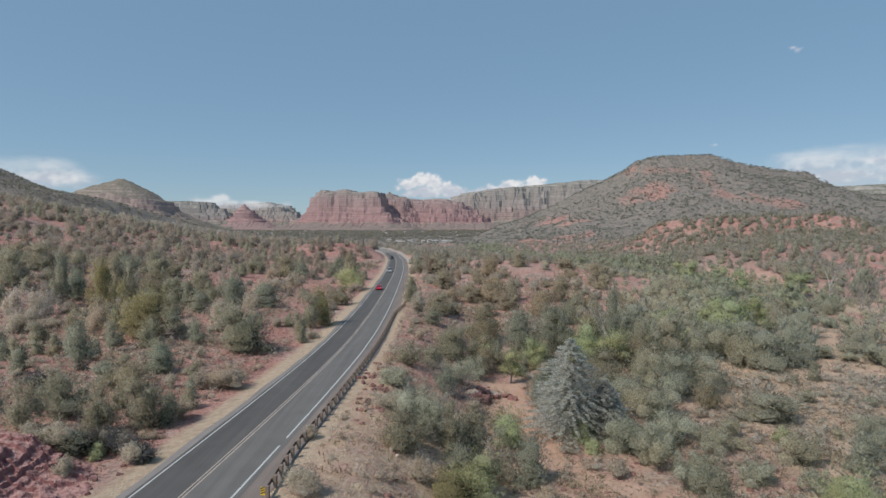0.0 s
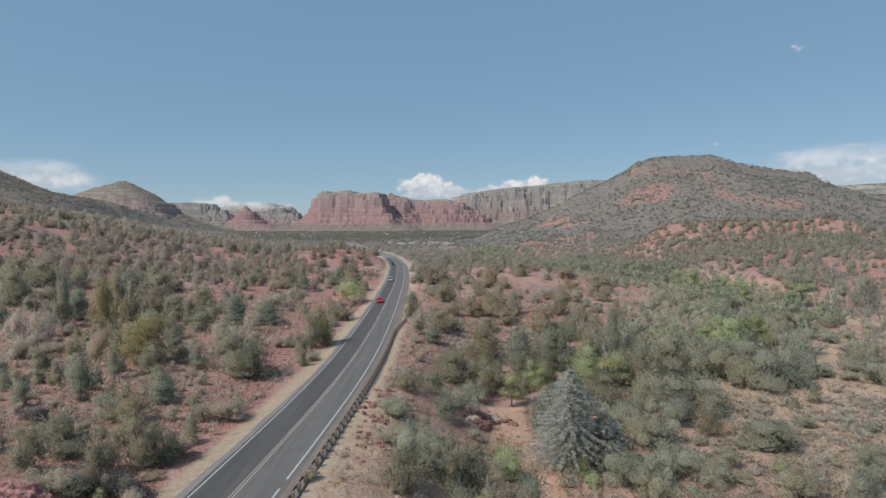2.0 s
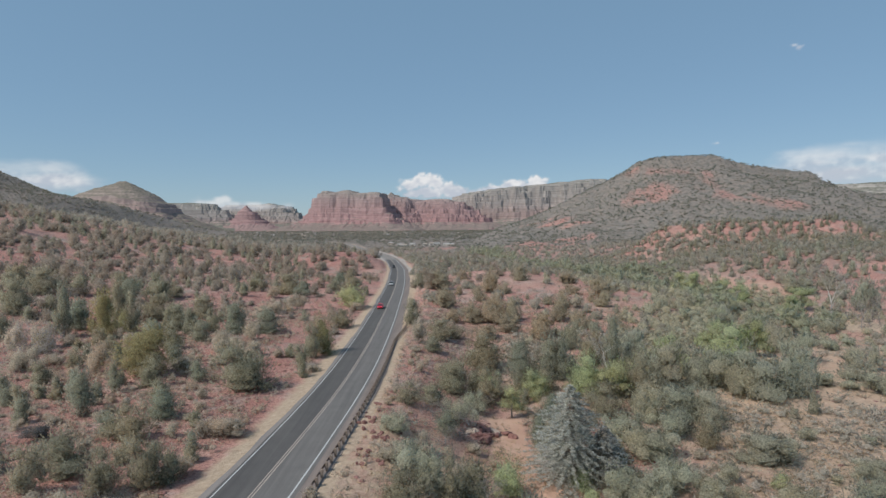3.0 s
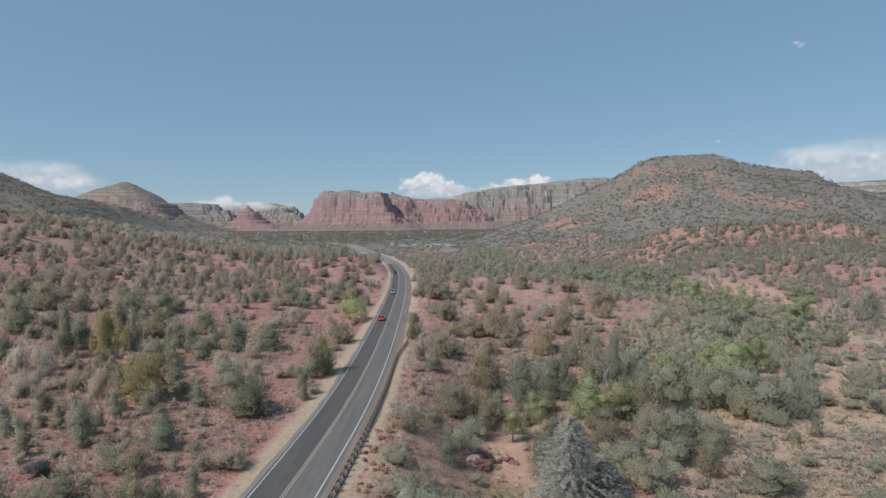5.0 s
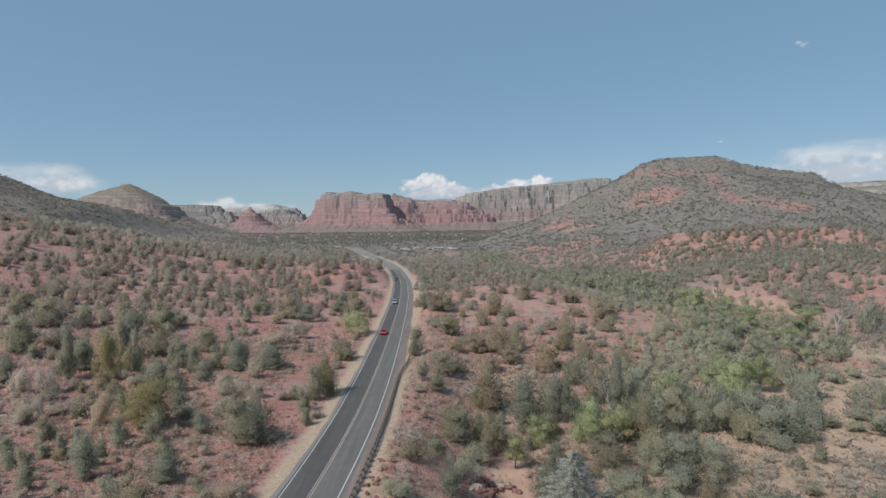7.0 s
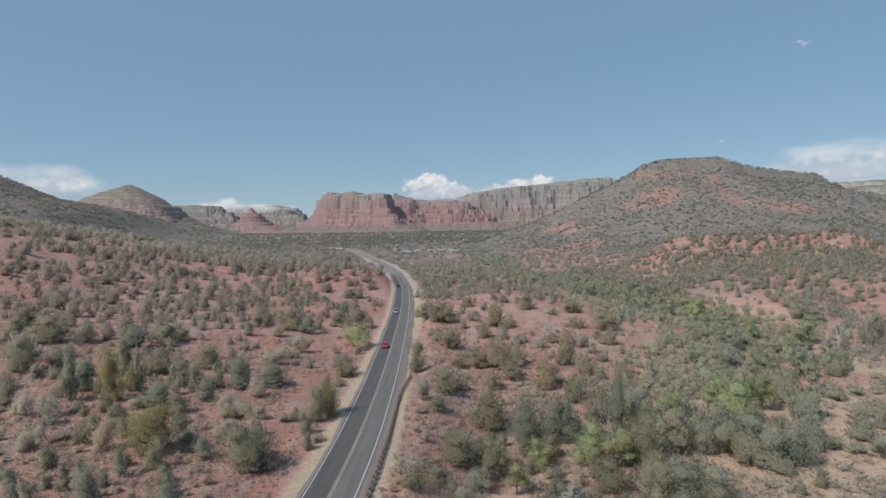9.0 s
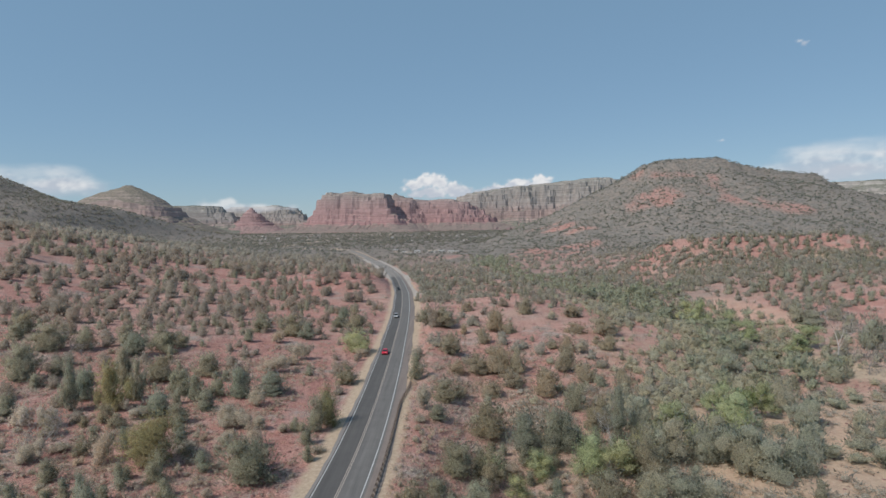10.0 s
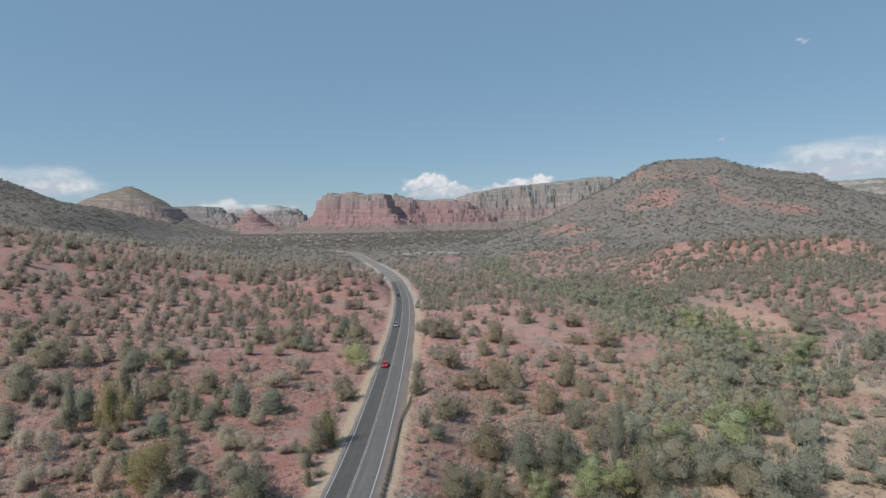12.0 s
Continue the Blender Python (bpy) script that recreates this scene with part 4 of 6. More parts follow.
plant("greenbush", [(-29.9, 49.9, 1.8, 1.6), (-29.6, 187.7, 12, 7.1), (25.8, 106.2, 7.8, 8.7), (16.9, 105.2, 6.3, 4.4), (7.8, 106, 6.3, 4.7), (61.1, 125.1, 11.9, 9.2), (49.9, 118.4, 5.6, 4.3), (40.7, 115.1, 8.2, 5.8), (31.7, 107.1, 7.6, 6.6), (7.7, 67.9, 5.1, 4.6), (2.7, 53.5, 8.4, 3.8), (34.6, 49.0, 8.6, 5.4)])
plant("brownshrub", [(-2.1, 220.9, 10.6, 8.2), (7.8, 259.1, 7.8, 4.6), (5.2, 211.4, 3.8, 3.6), (16.5, 212.8, 10.2, 7.9), (21.1, 207.3, 6.2, 4.2), (11.4, 194.4, 5.8, 5.6), (31.5, 241.2, 8.7, 6.7), (50.5, 237.7, 12, 5.4), (45.1, 207.6, 8.7, 4), (55.1, 207.5, 11.2, 7.8), (48.3, 192.1, 3.4, 2.8), (50.6, 185.2, 7.1, 5.3), (33.2, 185.5, 4.4, 2.5), (37.3, 183.6, 6.6, 4.8), (32.6, 164.3, 7.8, 7.2), (36.3, 156, 8.4, 5.1), (24.4, 143.5, 6.8, 7.1), (25.8, 156.7, 4.7, 3.8), (46, 153.5, 7.3, 4.3), (18.8, 161.4, 6.7, 7.1), (16.2, 151.8, 7.2, 5), (10.5, 144.1, 6.9, 3.9), (1, 179.3, 10.7, 6.5), (13.4, 183.5, 4.4, 2.5)])
plant("brownshrub", [(13.5, 163.5, 11.7, 7.5), (8, 163.7, 7.8, 6.2), (2.4, 160.2, 5.7, 3.7), (2.8, 141.5, 5.1, 3.3)])
plant("willow", [(35.3, 108.5, 5.7, 3.5), (103.8, 205.5, 8.6, 3.9), (75.7, 178.5, 8.4, 3.2), (69.9, 188.3, 9.9, 5.8), (94.2, 176.2, 12, 4.2), (106, 176.2, 12, 5.1), (106.3, 161.3, 10.2, 4.6), (90.9, 137.7, 6.5, 2.8), (98.1, 140.5, 5.9, 2.2), (89.1, 126.7, 4.6, 4.1), (48.9, 111, 7, 4.6), (51, 127.1, 6.7, 4.7), (68.9, 121.9, 5.1, 2.5), (74.4, 119.4, 5, 3.1), (73.6, 112.9, 7.1, 2.5), (77.4, 110.6, 5.8, 2), (61.6, 107.1, 5.6, 3.2), (81.5, 110.4, 3.5, 2), (-2.4, 61.5, 7.2, 5.4), (2.4, 87.4, 7.4, 3.9), (-4.2, 68.5, 4.4, 2.0), (25.4, 85.7, 8.1, 3.9), (26.5, 78.9, 8.3, 4.4), (32.5, 94.6, 9, 4.3)])
plant("willow", [(4.9, 94.9, 6, 3.6), (-6.1, 73.4, 5.4, 2.7), (34.5, 85.6, 7.2, 4.1), (23.0, 61.5, 5.6, 3.6), (24.6, 65.2, 4.8, 3.3), (28.3, 79.1, 5, 3.1), (35.1, 71.1, 4.5, 2.4), (39, 62.1, 6.2, 3.8), (48.4, 65.4, 4.8, 3.1), (48.3, 70.5, 2.4, 1.2), (61, 82.7, 2.6, 1.6), (53.5, 85, 3.8, 2.1), (34.2, 66.5, 4.2, 1.5), (27, 60.4, 3.8, 2.1), (31.2, 58.3, 5.6, 2.3), (36.2, 56.2, 3.6, 2.6), (21.8, 65.0, 8.4, 4.4), (26.4, 68.2, 7.9, 4.3), (29.3, 78.7, 8.3, 4.2), (26.7, 58.5, 6.2, 2.5), (45, 77.3, 8.2, 3.3), (53.8, 107.2, 11.3, 6.9), (33, 95.1, 8, 6.1), (81.7, 108.2, 8, 4.8)])
plant("willow", [(53.3, 72.2, 5.3, 2.5), (24.6, 57, 5.2, 2.8), (28.9, 71.1, 6.6, 3.4), (30.8, 66.2, 6.0, 3.0)])
plant("cottonwood", [(109.1, 270, 11.4, 10.8), (111.9, 261.6, 12, 12), (112.7, 236.8, 12, 9.4), (110.3, 214.3, 12, 9), (117.6, 198.8, 12, 8), (125.9, 206.2, 10.8, 8.7), (47.6, 124.6, 7.2, 7.1), (60.3, 132.7, 9.7, 8.2), (71.1, 132.8, 8.4, 8.6), (11.2, 95.1, 5.5, 5.7), (16.8, 105, 5.3, 5.6), (26.6, 106.1, 5.6, 5.4), (30.1, 104.5, 8.8, 7)])
plant("shrub", [(-254.4, 350.8, 8.4, 8.8), (-216.2, 284.1, 8.8, 5.5), (-197.7, 286.6, 9.6, 7.5), (-196.4, 272, 6.5, 4.8), (-217.3, 329, 3.9, 6.9), (-223.3, 351.1, 5.9, 7.1), (-241.6, 380.1, 7.3, 5.7), (-226.5, 381.9, 5.5, 6.7), (-201.7, 343.3, 4.9, 6.9), (-205.3, 358.4, 9.4, 6.6), (-180.4, 294.6, 12, 6.2), (-182.8, 308.4, 11.1, 5.4), (-199.3, 318.1, 7.6, 4.5), (-178.8, 327, 10.2, 7.3), (-228.1, 410.4, 12, 8.2), (-148.5, 272.9, 5.2, 9.1), (-167.1, 281.8, 6.1, 4), (-165.8, 291.6, 4.9, 2.9), (-146.6, 253.5, 10.9, 7.3), (-153.9, 252.4, 7.2, 5.9), (-166.2, 260.1, 4.4, 6.6), (-171.3, 257, 8.6, 4.1), (-177.8, 250.3, 7.8, 8.6), (-178.2, 262.9, 5.7, 5.9)])
plant("shrub", [(-192.9, 259.3, 3.7, 5.6), (-156.8, 211, 5, 12), (-149.6, 210.5, 5, 10.2), (-151.2, 225.2, 10.8, 10), (-132.9, 205.5, 8.8, 7.9), (-130.8, 220.6, 4.2, 7.5), (-168.3, 220.1, 6.3, 10.8), (-162.6, 235.4, 8.4, 6.4), (-138.3, 222.1, 5.8, 5.9), (-234.5, 455.3, 6.6, 7.7), (-220.9, 455.6, 12, 6), (-246.8, 527, 10.1, 7.3), (-195.2, 386.7, 12, 5.4), (-207.3, 398, 9.5, 6.3), (-208.2, 451.9, 9.8, 6.1), (-166.9, 363.5, 12, 9.1), (-151.3, 360, 7.8, 7.3), (-131.2, 325.6, 7.8, 8.6), (-129.4, 335.8, 5.6, 6.1), (-141, 296.2, 11.3, 10.3), (-135.6, 308.2, 5.9, 5.7), (-126.2, 282.6, 8.1, 4.2), (-140.6, 275.7, 7.3, 6.9), (-127.3, 267.5, 5.1, 3.7)])
plant("shrub", [(-118, 285.9, 9.6, 4.7), (-112, 307.7, 8.1, 4.6), (-107.7, 312.5, 5.2, 4.3), (-106.6, 333.8, 6.4, 5.9), (-120.3, 364.9, 7, 4), (-158.2, 429.3, 12, 11.6), (-148.9, 432.3, 11.4, 11.1), (-174.8, 544.3, 11.8, 8.2), (-103.8, 274.1, 5.9, 5.5), (-94.6, 242.6, 5.8, 6.4), (-86.2, 240.2, 8.6, 7.1), (-92.4, 274.5, 7.2, 6.5), (-81.9, 252.1, 6.6, 4.8), (-86.4, 277.3, 5.3, 5.5), (-72.5, 226.6, 8.1, 4.6), (-101.3, 239.9, 6.9, 6.3), (-100.1, 224.2, 6.4, 7), (-114.6, 233.6, 5.6, 6.4), (-111.3, 238.9, 4.6, 4.4), (-109.9, 211.5, 6.6, 6.7), (-155.9, 289.1, 6.9, 4), (-154.2, 504.7, 8.5, 6.8), (-231.2, 581.2, 12, 8.8), (-236.2, 553.4, 12, 7.3)])
plant("shrub", [(-101.5, 358.7, 4.3, 5), (-90.7, 336.4, 9.7, 8.4), (-77.6, 285.6, 10.3, 6.9), (-73.2, 295.7, 7.1, 5), (-73.9, 310.8, 6.7, 4), (-59, 234, 6.7, 4.3), (-79.3, 355.9, 7.7, 8.3), (-75.2, 361, 7.8, 4.5), (-68, 300.9, 7.9, 5), (-63.8, 299.2, 7.9, 3.6), (-76.7, 317.4, 5.3, 5.6), (-59.7, 348.4, 5.8, 6), (-54.8, 313.9, 8.3, 5.8), (-48.7, 315.7, 8.3, 7.1), (-44.6, 340.9, 9, 4.8), (-55.1, 349.1, 5, 4.6), (-50.9, 241.9, 4.6, 6.3), (-45.1, 232.7, 3.9, 5.1), (-61.3, 373, 5.4, 4.9), (-52.4, 379, 5.4, 5), (-97.2, 556.1, 12, 12), (-114.4, 604, 12, 10), (-127, 595, 12, 8.6), (-76.6, 386.5, 9.3, 5.6)])
plant("shrub", [(-119.1, 522.5, 10, 6.7), (-148, 554.8, 10.6, 7.2), (-127.7, 424.9, 7.1, 5.7), (-96.1, 330, 7.1, 6.4), (-69.5, 477.6, 6.9, 5.3), (-42, 309.1, 5.9, 3.3), (-14, 367.3, 6.2, 3.2), (-13, 245, 4.1, 3.7), (-5.6, 218.2, 7.8, 8.4), (-10, 295.7, 5.7, 3.7), (-1.5, 304.8, 8.8, 5.5), (7.5, 258.3, 6.2, 5.3), (14.7, 244.3, 4.1, 3.7), (10, 228.7, 4.4, 2.9), (1.7, 398.1, 7.6, 5), (10.1, 394.1, 6.6, 4.2), (21.5, 425.9, 8.2, 7.1), (26.4, 366.7, 10.5, 5), (31.6, 365.6, 7, 5.4), (24.3, 264.4, 7.6, 3.4), (21.1, 272.6, 5.9, 3.4), (30.6, 257.4, 4.9, 3.3), (45.8, 317.3, 6.1, 4), (41.7, 270.2, 4.5, 3.5)])
plant("shrub", [(46.6, 261, 5, 5), (26.2, 499.8, 8.4, 8.5), (-11.2, 449.8, 8.6, 5.7), (136.5, 458.6, 7.7, 5.1), (122.6, 491.3, 7.1, 4.5), (152.3, 428.7, 7.2, 3.9), (159.3, 335.3, 7.2, 3.8), (166.7, 332, 8, 6), (183.6, 354.4, 8.5, 3.8), (187.8, 383.8, 7.4, 3.3), (161.9, 366.7, 5.3, 5.2), (179, 316.4, 6.1, 6.1), (157, 272.6, 7.2, 8.3), (164.9, 304.1, 5.1, 8.1), (152.1, 288.1, 3.4, 2.3), (158.7, 287.5, 6.2, 4.7), (147.7, 248.1, 7.7, 5.7), (149.5, 241.5, 6.4, 6.9), (178.9, 284.8, 6.1, 8.4), (182.8, 307.4, 6.6, 6.6), (176.5, 289.8, 6.2, 5.6), (192.5, 331.8, 5.6, 5.7), (231.6, 369.2, 8, 6.3), (225.2, 370.3, 7.1, 5.4)])
plant("shrub", [(243.8, 413.9, 8.9, 5.9), (235.3, 419.8, 9.1, 5.9), (209.9, 425.1, 8.2, 5.9), (220.5, 434.1, 7.3, 6.2), (204.4, 316.2, 6.1, 4.7), (189, 290, 4.9, 4.4)])
# Dark-leaved bushes stand in for shaded bushes and the gaps among them.
plant("darkbush", [(-31.6, 51.4, 4.2, 2.0), (-27.6, 51.0, 3.8, 1.9), (-25.6, 49.4, 2.8, 1.3), (-29.6, 51.6, 3.2, 2.2), (-47.5, 67.5, 4.4, 1.9), (36.2, 88.6, 4.0, 2.1)])


def strew(kind, count, area, density, wide, tall, seed):
    """More plants of a kind, each a thing of its own, between those already standing."""
    rng = np.random.default_rng(seed)
    done = 0
    for _ in range(count * 30):
        if done == count:
            return
        x, y = rng.uniform(*area[:2]), rng.uniform(*area[2:])
        w = rng.uniform(*wide)
        d = x - float(road_x(y))
        if rng.uniform() > density(x, y) or -8.8 - w / 2 < d < 8 + w / 2 or abs(x) > 0.8 * y + 8:
            continue
        zv = zones(np.array([x]), np.array([y]))
        if zv[1][0] > 0.2 or zv[0][0] > 0.75 or wash_mask(x, y) > 0.25 or any(math.hypot(x - q[0], y - q[1]) < 0.42 * (w + q[2]) for q in PLANTED):
            continue
        plant(kind, [(x, y, w, w * rng.uniform(*tall))])
        done += 1


strew("juniper", 22, (-85, -26, 53, 112), lambda x, y: 1.0, (2.2, 4.6), (0.8, 1.1), 301)
strew("pinyon", 18, (-85, -26, 53, 112), lambda x, y: 1.0, (1.8, 3.6), (0.9, 1.5), 302)
strew("scrub", 60, (-85, -25, 52, 112), lambda x, y: 1.0, (1.2, 3.0), (0.45, 0.75), 303)
strew("scrub", 74, (-8, 55, 34, 118), lambda x, y: 0.08 if x < 1 and y < 72 else 1.0, (1.4, 4.0), (0.5, 0.85), 304)
strew("scrub", 10, (50, 105, 50, 108), lambda x, y: 1.0, (1.0, 2.8), (0.4, 0.65), 308)
strew("juniper", 16, (0, 58, 40, 118), lambda x, y: 0.4 + 0.6 * (y > 80), (2.2, 5.0), (0.7, 1.0), 305)
strew("pinyon", 20, (8, 56, 84, 120), lambda x, y: 1.0, (2.2, 4.6), (1.0, 1.6), 306)
strew("pinyon", 26, (152, 216, 268, 345), lambda x, y: 1.0, (4.0, 7.0), (0.9, 1.25), 309)
strew("greenbush", 9, (14, 62, 60, 118), lambda x, y: 1.0, (2.4, 5.0), (0.7, 1.0), 307)


# ---- planting that nobody could count ----
def scatter(name, label, count, area, density, shapes, sizes, mats, seed, apart=0.45, avoid=True, grow=None):
    """One joined mesh of many small plants strewn over area (x0, x1, y0, y1) by density(x, y) in 0..1."""
    rng = np.random.default_rng(seed)
    x0, x1, y0, y1 = area
    x, y = rng.uniform(x0, x1, count), rng.uniform(y0, y1, count)
    keep = (rng.uniform(0, 1, count) < density(x, y)) & (np.abs(x) < 0.86 * y + 14) & (np.hypot(x, y) < 4700)
    d = x - road_x(y)
    keep &= (np.abs(d + 0.6) > 8.2 + 4.5 * sm(320, 400, y)) | (y > 1150)
    x, y = x[keep], y[keep]
    w = rng.uniform(*sizes[:2], len(x)) * (grow(x, y) if grow else 1.0)
    h = w * rng.uniform(*sizes[2:], len(x))
    if avoid:
        for px, py, pw in PLANTED:
            near = np.hypot(x - px, y - py) < 0.5 * pw + 0.28 * w
            x, y, w, h = x[~near], y[~near], w[~near], h[~near]
    cell, taken, ok = apart * float(np.mean(w)), set(), []
    for i in range(len(x)):
        k = (int(x[i] / cell), int(y[i] / cell))
        if k not in taken:
            taken.add(k)
            ok.append(i)
    x, y, w, h = x[ok], y[ok], w[ok], h[ok]
    z = height(x, y) - 0.05
    turn = rng.uniform(0, 2 * np.pi, len(x))
    which = rng.integers(len(shapes), size=len(x))
    vs, fs, at = [], [], 0
    for s, (v, f) in enumerate(shapes):
        i = np.nonzero(which == s)[0]
        if not len(i):
            continue
        c, sn = np.cos(turn[i])[:, None], np.sin(turn[i])[:, None]
        vx = (v[None, :, 0] * c - v[None, :, 1] * sn) * w[i][:, None] + x[i][:, None]
        vy = (v[None, :, 0] * sn + v[None, :, 1] * c) * w[i][:, None] + y[i][:, None]
        vz = v[None, :, 2] * h[i][:, None] + z[i][:, None]
        nx, ny = v[None, :, 3] * c - v[None, :, 4] * sn, v[None, :, 3] * sn + v[None, :, 4] * c
        vs.append(np.stack([vx, vy, vz, nx, ny, np.broadcast_to(v[None, :, 5], nx.shape)], -1).reshape(-1, 6))
        fs.append((f[None] + (np.arange(len(i)) * len(v))[:, None, None] + at).reshape(-1, 3))
        at += len(i) * len(v)
    me = mesh_np(name, np.concatenate(vs), np.concatenate(fs), mats)
    tagged(new(name, me), label, "plants", kind="stuff")
    return len(x)


def small_plants(form, n, blobs_n, leaves, size, seed, slim=0.34, core=0.9):
    out = []
    for k in range(n):
        rng = np.random.default_rng(seed + k)
        blobs = crown_blobs(rng, form, blobs_n)
        top = max(b[2] + b[5] for b in blobs)
        blobs = [(b[0], b[1], b[2] / top, b[3] * 1.15, b[4] * 1.15, b[5] / top) for b in blobs]
        bits = [sprays(rng, blobs, leaves, size, four=False, slim=slim)]
        if core:
            bits.insert(0, lumps(rng, blobs, ICO1, core, 0.25))
        out.append(joined(*bits))
    return out


def clumps(x, y, size, seed, cut=0.0, soft=0.25):
    return sm(cut - soft, cut + soft, fbm(x / size, y / size, seed, 3))


MID_ROUND = small_plants("dome", 8, 4, 66, 0.165, 500, 0.36, 0.8)
MID_UP = small_plants("upright", 8, 4, 64, 0.16, 540, 0.36, 0.8)
MID_FAR = small_plants("dome", 8, 3, 18, 0.26, 520, 0.4, 0.85)
MID_LOW = small_plants("low", 8, 2, 36, 0.21, 580, 0.28, 0.6)
MID_TALL = small_plants("spread", 6, 6, 100, 0.15, 620, 0.4, 0.74)


def creek_belt(x, y, width):
    return np.exp(-((x - creek_x(y)) / width) ** 2)


def near_gate(x, y):
    """Less chance planting where the near plants stand singly."""
    return sm(95, 200, np.hypot(x, y)) * 0.7 + 0.3 * (np.hypot(x, y) > 100)


def left_density(x, y):
    return (x < road_x(y)) * (0.16 + 0.50 * clumps(x, y, 45, 61)) * near_gate(x, y) * (1 - 0.62 * sm(190, 340, y)) * (1 - wash_mask(x, y))


def right_density(x, y):
    open_soil = np.clip(bump(x, y, 92, 122, 13, 16, 1.2) + bump(x, y, 68, 97, 13, 13, 1.2), 0, 1)
    bare = np.clip(bump(x, y, 35, 235, 26, 60, 1.0), 0, 1)
    sandy = np.clip(bump(x, y, 144, 282, 9, 34, 1.5) + bump(x, y, 129, 245, 8, 24, 0.9), 0, 1)
    knoll = np.clip(bump(x, y, 190, 490, 45, 34, 0.9) + bump(x, y, 260, 452, 50, 34, 0.9), 0, 1)
    between = sm(14, 45, creek_x(y) - x) * sm(330, 240, y)
    return (x > road_x(y)) * (0.32 + 0.5 * clumps(x, y, 40, 71)) * (1 - 0.5 * between) * (1 + 0.7 * creek_mask(x, y) * (y < 280)) * near_gate(x, y) * (1 - 0.75 * bare) * (1 - 0.8 * open_soil) * (1 - sandy) * (1 + 0.7 * knoll) * (1 + 0.5 * sm(260, 330, y)) * (1 - 0.25 * sm(105, 130, x)) * (1 - 0.6 * creek_belt(x, y, 20) * sm(230, 300, y)) * (1 + 0.9 * sm(160, 180, x) * sm(200, 250, y) * sm(470, 400, y)) * (1 + 0.5 * sm(300, 340, y) * sm(60, 100, x) * sm(290, 220, x))


def clumped(x, y):
    """Farther up the slopes several plants grow into one clump."""
    return 1 + (0.3 + 0.65 * (x < road_x(y))) * sm(220, 400, y)


AREA_NEAR = (-460, 460, 45, 520)
scatter("juniper_scrub", "scattered olive-green junipers over the red slope", 19000, AREA_NEAR, lambda x, y: left_density(x, y) * 0.72, MID_ROUND, (1.9, 5.2, 0.55, 0.85), M_SHRUB, 1, 0.8, True, clumped)
scatter("brown_scrub", "scattered brown-green shrubs over the valley side", 19000, AREA_NEAR, lambda x, y: right_density(x, y) * 0.5, MID_ROUND, (1.9, 5.2, 0.5, 0.8), M_WOODLEAF, 21, 0.8, True, clumped)
scatter("pinyon_scrub", "scattered dark green pinyons over the slopes", 13000, AREA_NEAR, lambda x, y: left_density(x, y) * 0.45 + right_density(x, y) * 0.4, MID_UP, (1.5, 3.8, 0.75, 1.25), M_PINYON, 2, 0.8, True, clumped)
scatter("sage_scrub", "low grey scrub among the trees", 20000, AREA_NEAR, lambda x, y: left_density(x, y) * 0.35 + right_density(x, y) * 0.7, MID_LOW, (1.0, 3.0, 0.4, 0.7), M_SAGE, 3, 0.8, True, clumped)
scatter("creek_thicket", "grey-green willow thicket on the creek flat", 9000, (5, 150, 98, 330), lambda x, y: np.clip(1.3 * np.exp(-((x - creek_x(y) + 12) / 27) ** 2), 0, 1) * sm(110, 135, y) * sm(330, 240, y) * (1 - np.clip(bump(x, y, 92, 122, 12, 15, 1.2), 0, 1)) * (0.25 + 0.75 * clumps(x, y, 22, 87)) * (1 - zones(x, y)[1]), MID_ROUND, (1.8, 4.4, 0.5, 0.8), M_THICKET, 14, 0.8)
scatter("creek_trees", "green cottonwoods along the creek", 5200, (0, 190, 105, 800), lambda x, y: creek_belt(x, y, 19) * (1 - 0.9 * np.clip(bump(x, y, 130, 250, 12, 45, 1.3), 0, 1)) * sm(125, 190, y) * (0.5 + 0.3 * sm(240, 300, y) + 0.6 * clumps(x, y, 50, 81)) * (1 - 0.72 * sm(320, 420, y)), MID_TALL, (4.0, 9.5, 0.6, 0.9), M_CREEK, 4, 0.7)
NEAR_LOW = small_plants("low", 8, 1, 34, 0.24, 660, 0.24, 0.55)
scatter("low_brush", "low grey-green brush and dead twigs on the soil", 64000, (-170, 170, 36, 230), lambda x, y: (0.22 + 0.5 * clumps(x, y, 16, 65)) * (1 - 0.8 * zones(x, y)[1]) * (1 - wash_mask(x, y)) * (1 - 0.8 * np.clip(zones(x, y)[0] - 0.4, 0, 1)) * (1 - 0.5 * np.clip(bump(x, y, 68, 97, 13, 13, 1.2), 0, 1)) * sm(230, 120, np.hypot(x, y)) * (1.35 - 0.2 * (x > 0)) * (1 - 0.9 * (x < -24) * (y < 51)) * (1 - 0.68 * (x > 45)) * (1 - 0.8 * (x > -16) * (x < 1) * (y < 80)), NEAR_LOW, (0.7, 2.2, 0.35, 0.7), M_SAGE, 8, 0.8)
scatter("pale_brush", "low pale grey brush over the bare valley soil", 13000, (14, 150, 42, 150), lambda x, y: (0.22 + 0.6 * clumps(x, y, 11, 67)) * sm(15, 26, x + 0.2 * (y - 50)) * (1 - 0.97 * sm(0.5, 0.8, zones(x, y)[1])) * (1 - 0.62 * sm(48, 75, x)), NEAR_LOW, (1.4, 3.6, 0.3, 0.5), M_PALEBRUSH, 23, 0.8)
OCTA = (np.array([(1, 0, 0), (0, 1, 0), (-1, 0, 0), (0, -1, 0), (0, 0, 1), (0, 0, -0.6)], float), np.array([(0, 1, 4), (1, 2, 4), (2, 3, 4), (3, 0, 4), (1, 0, 5), (2, 1, 5), (3, 2, 5), (0, 3, 5)]))
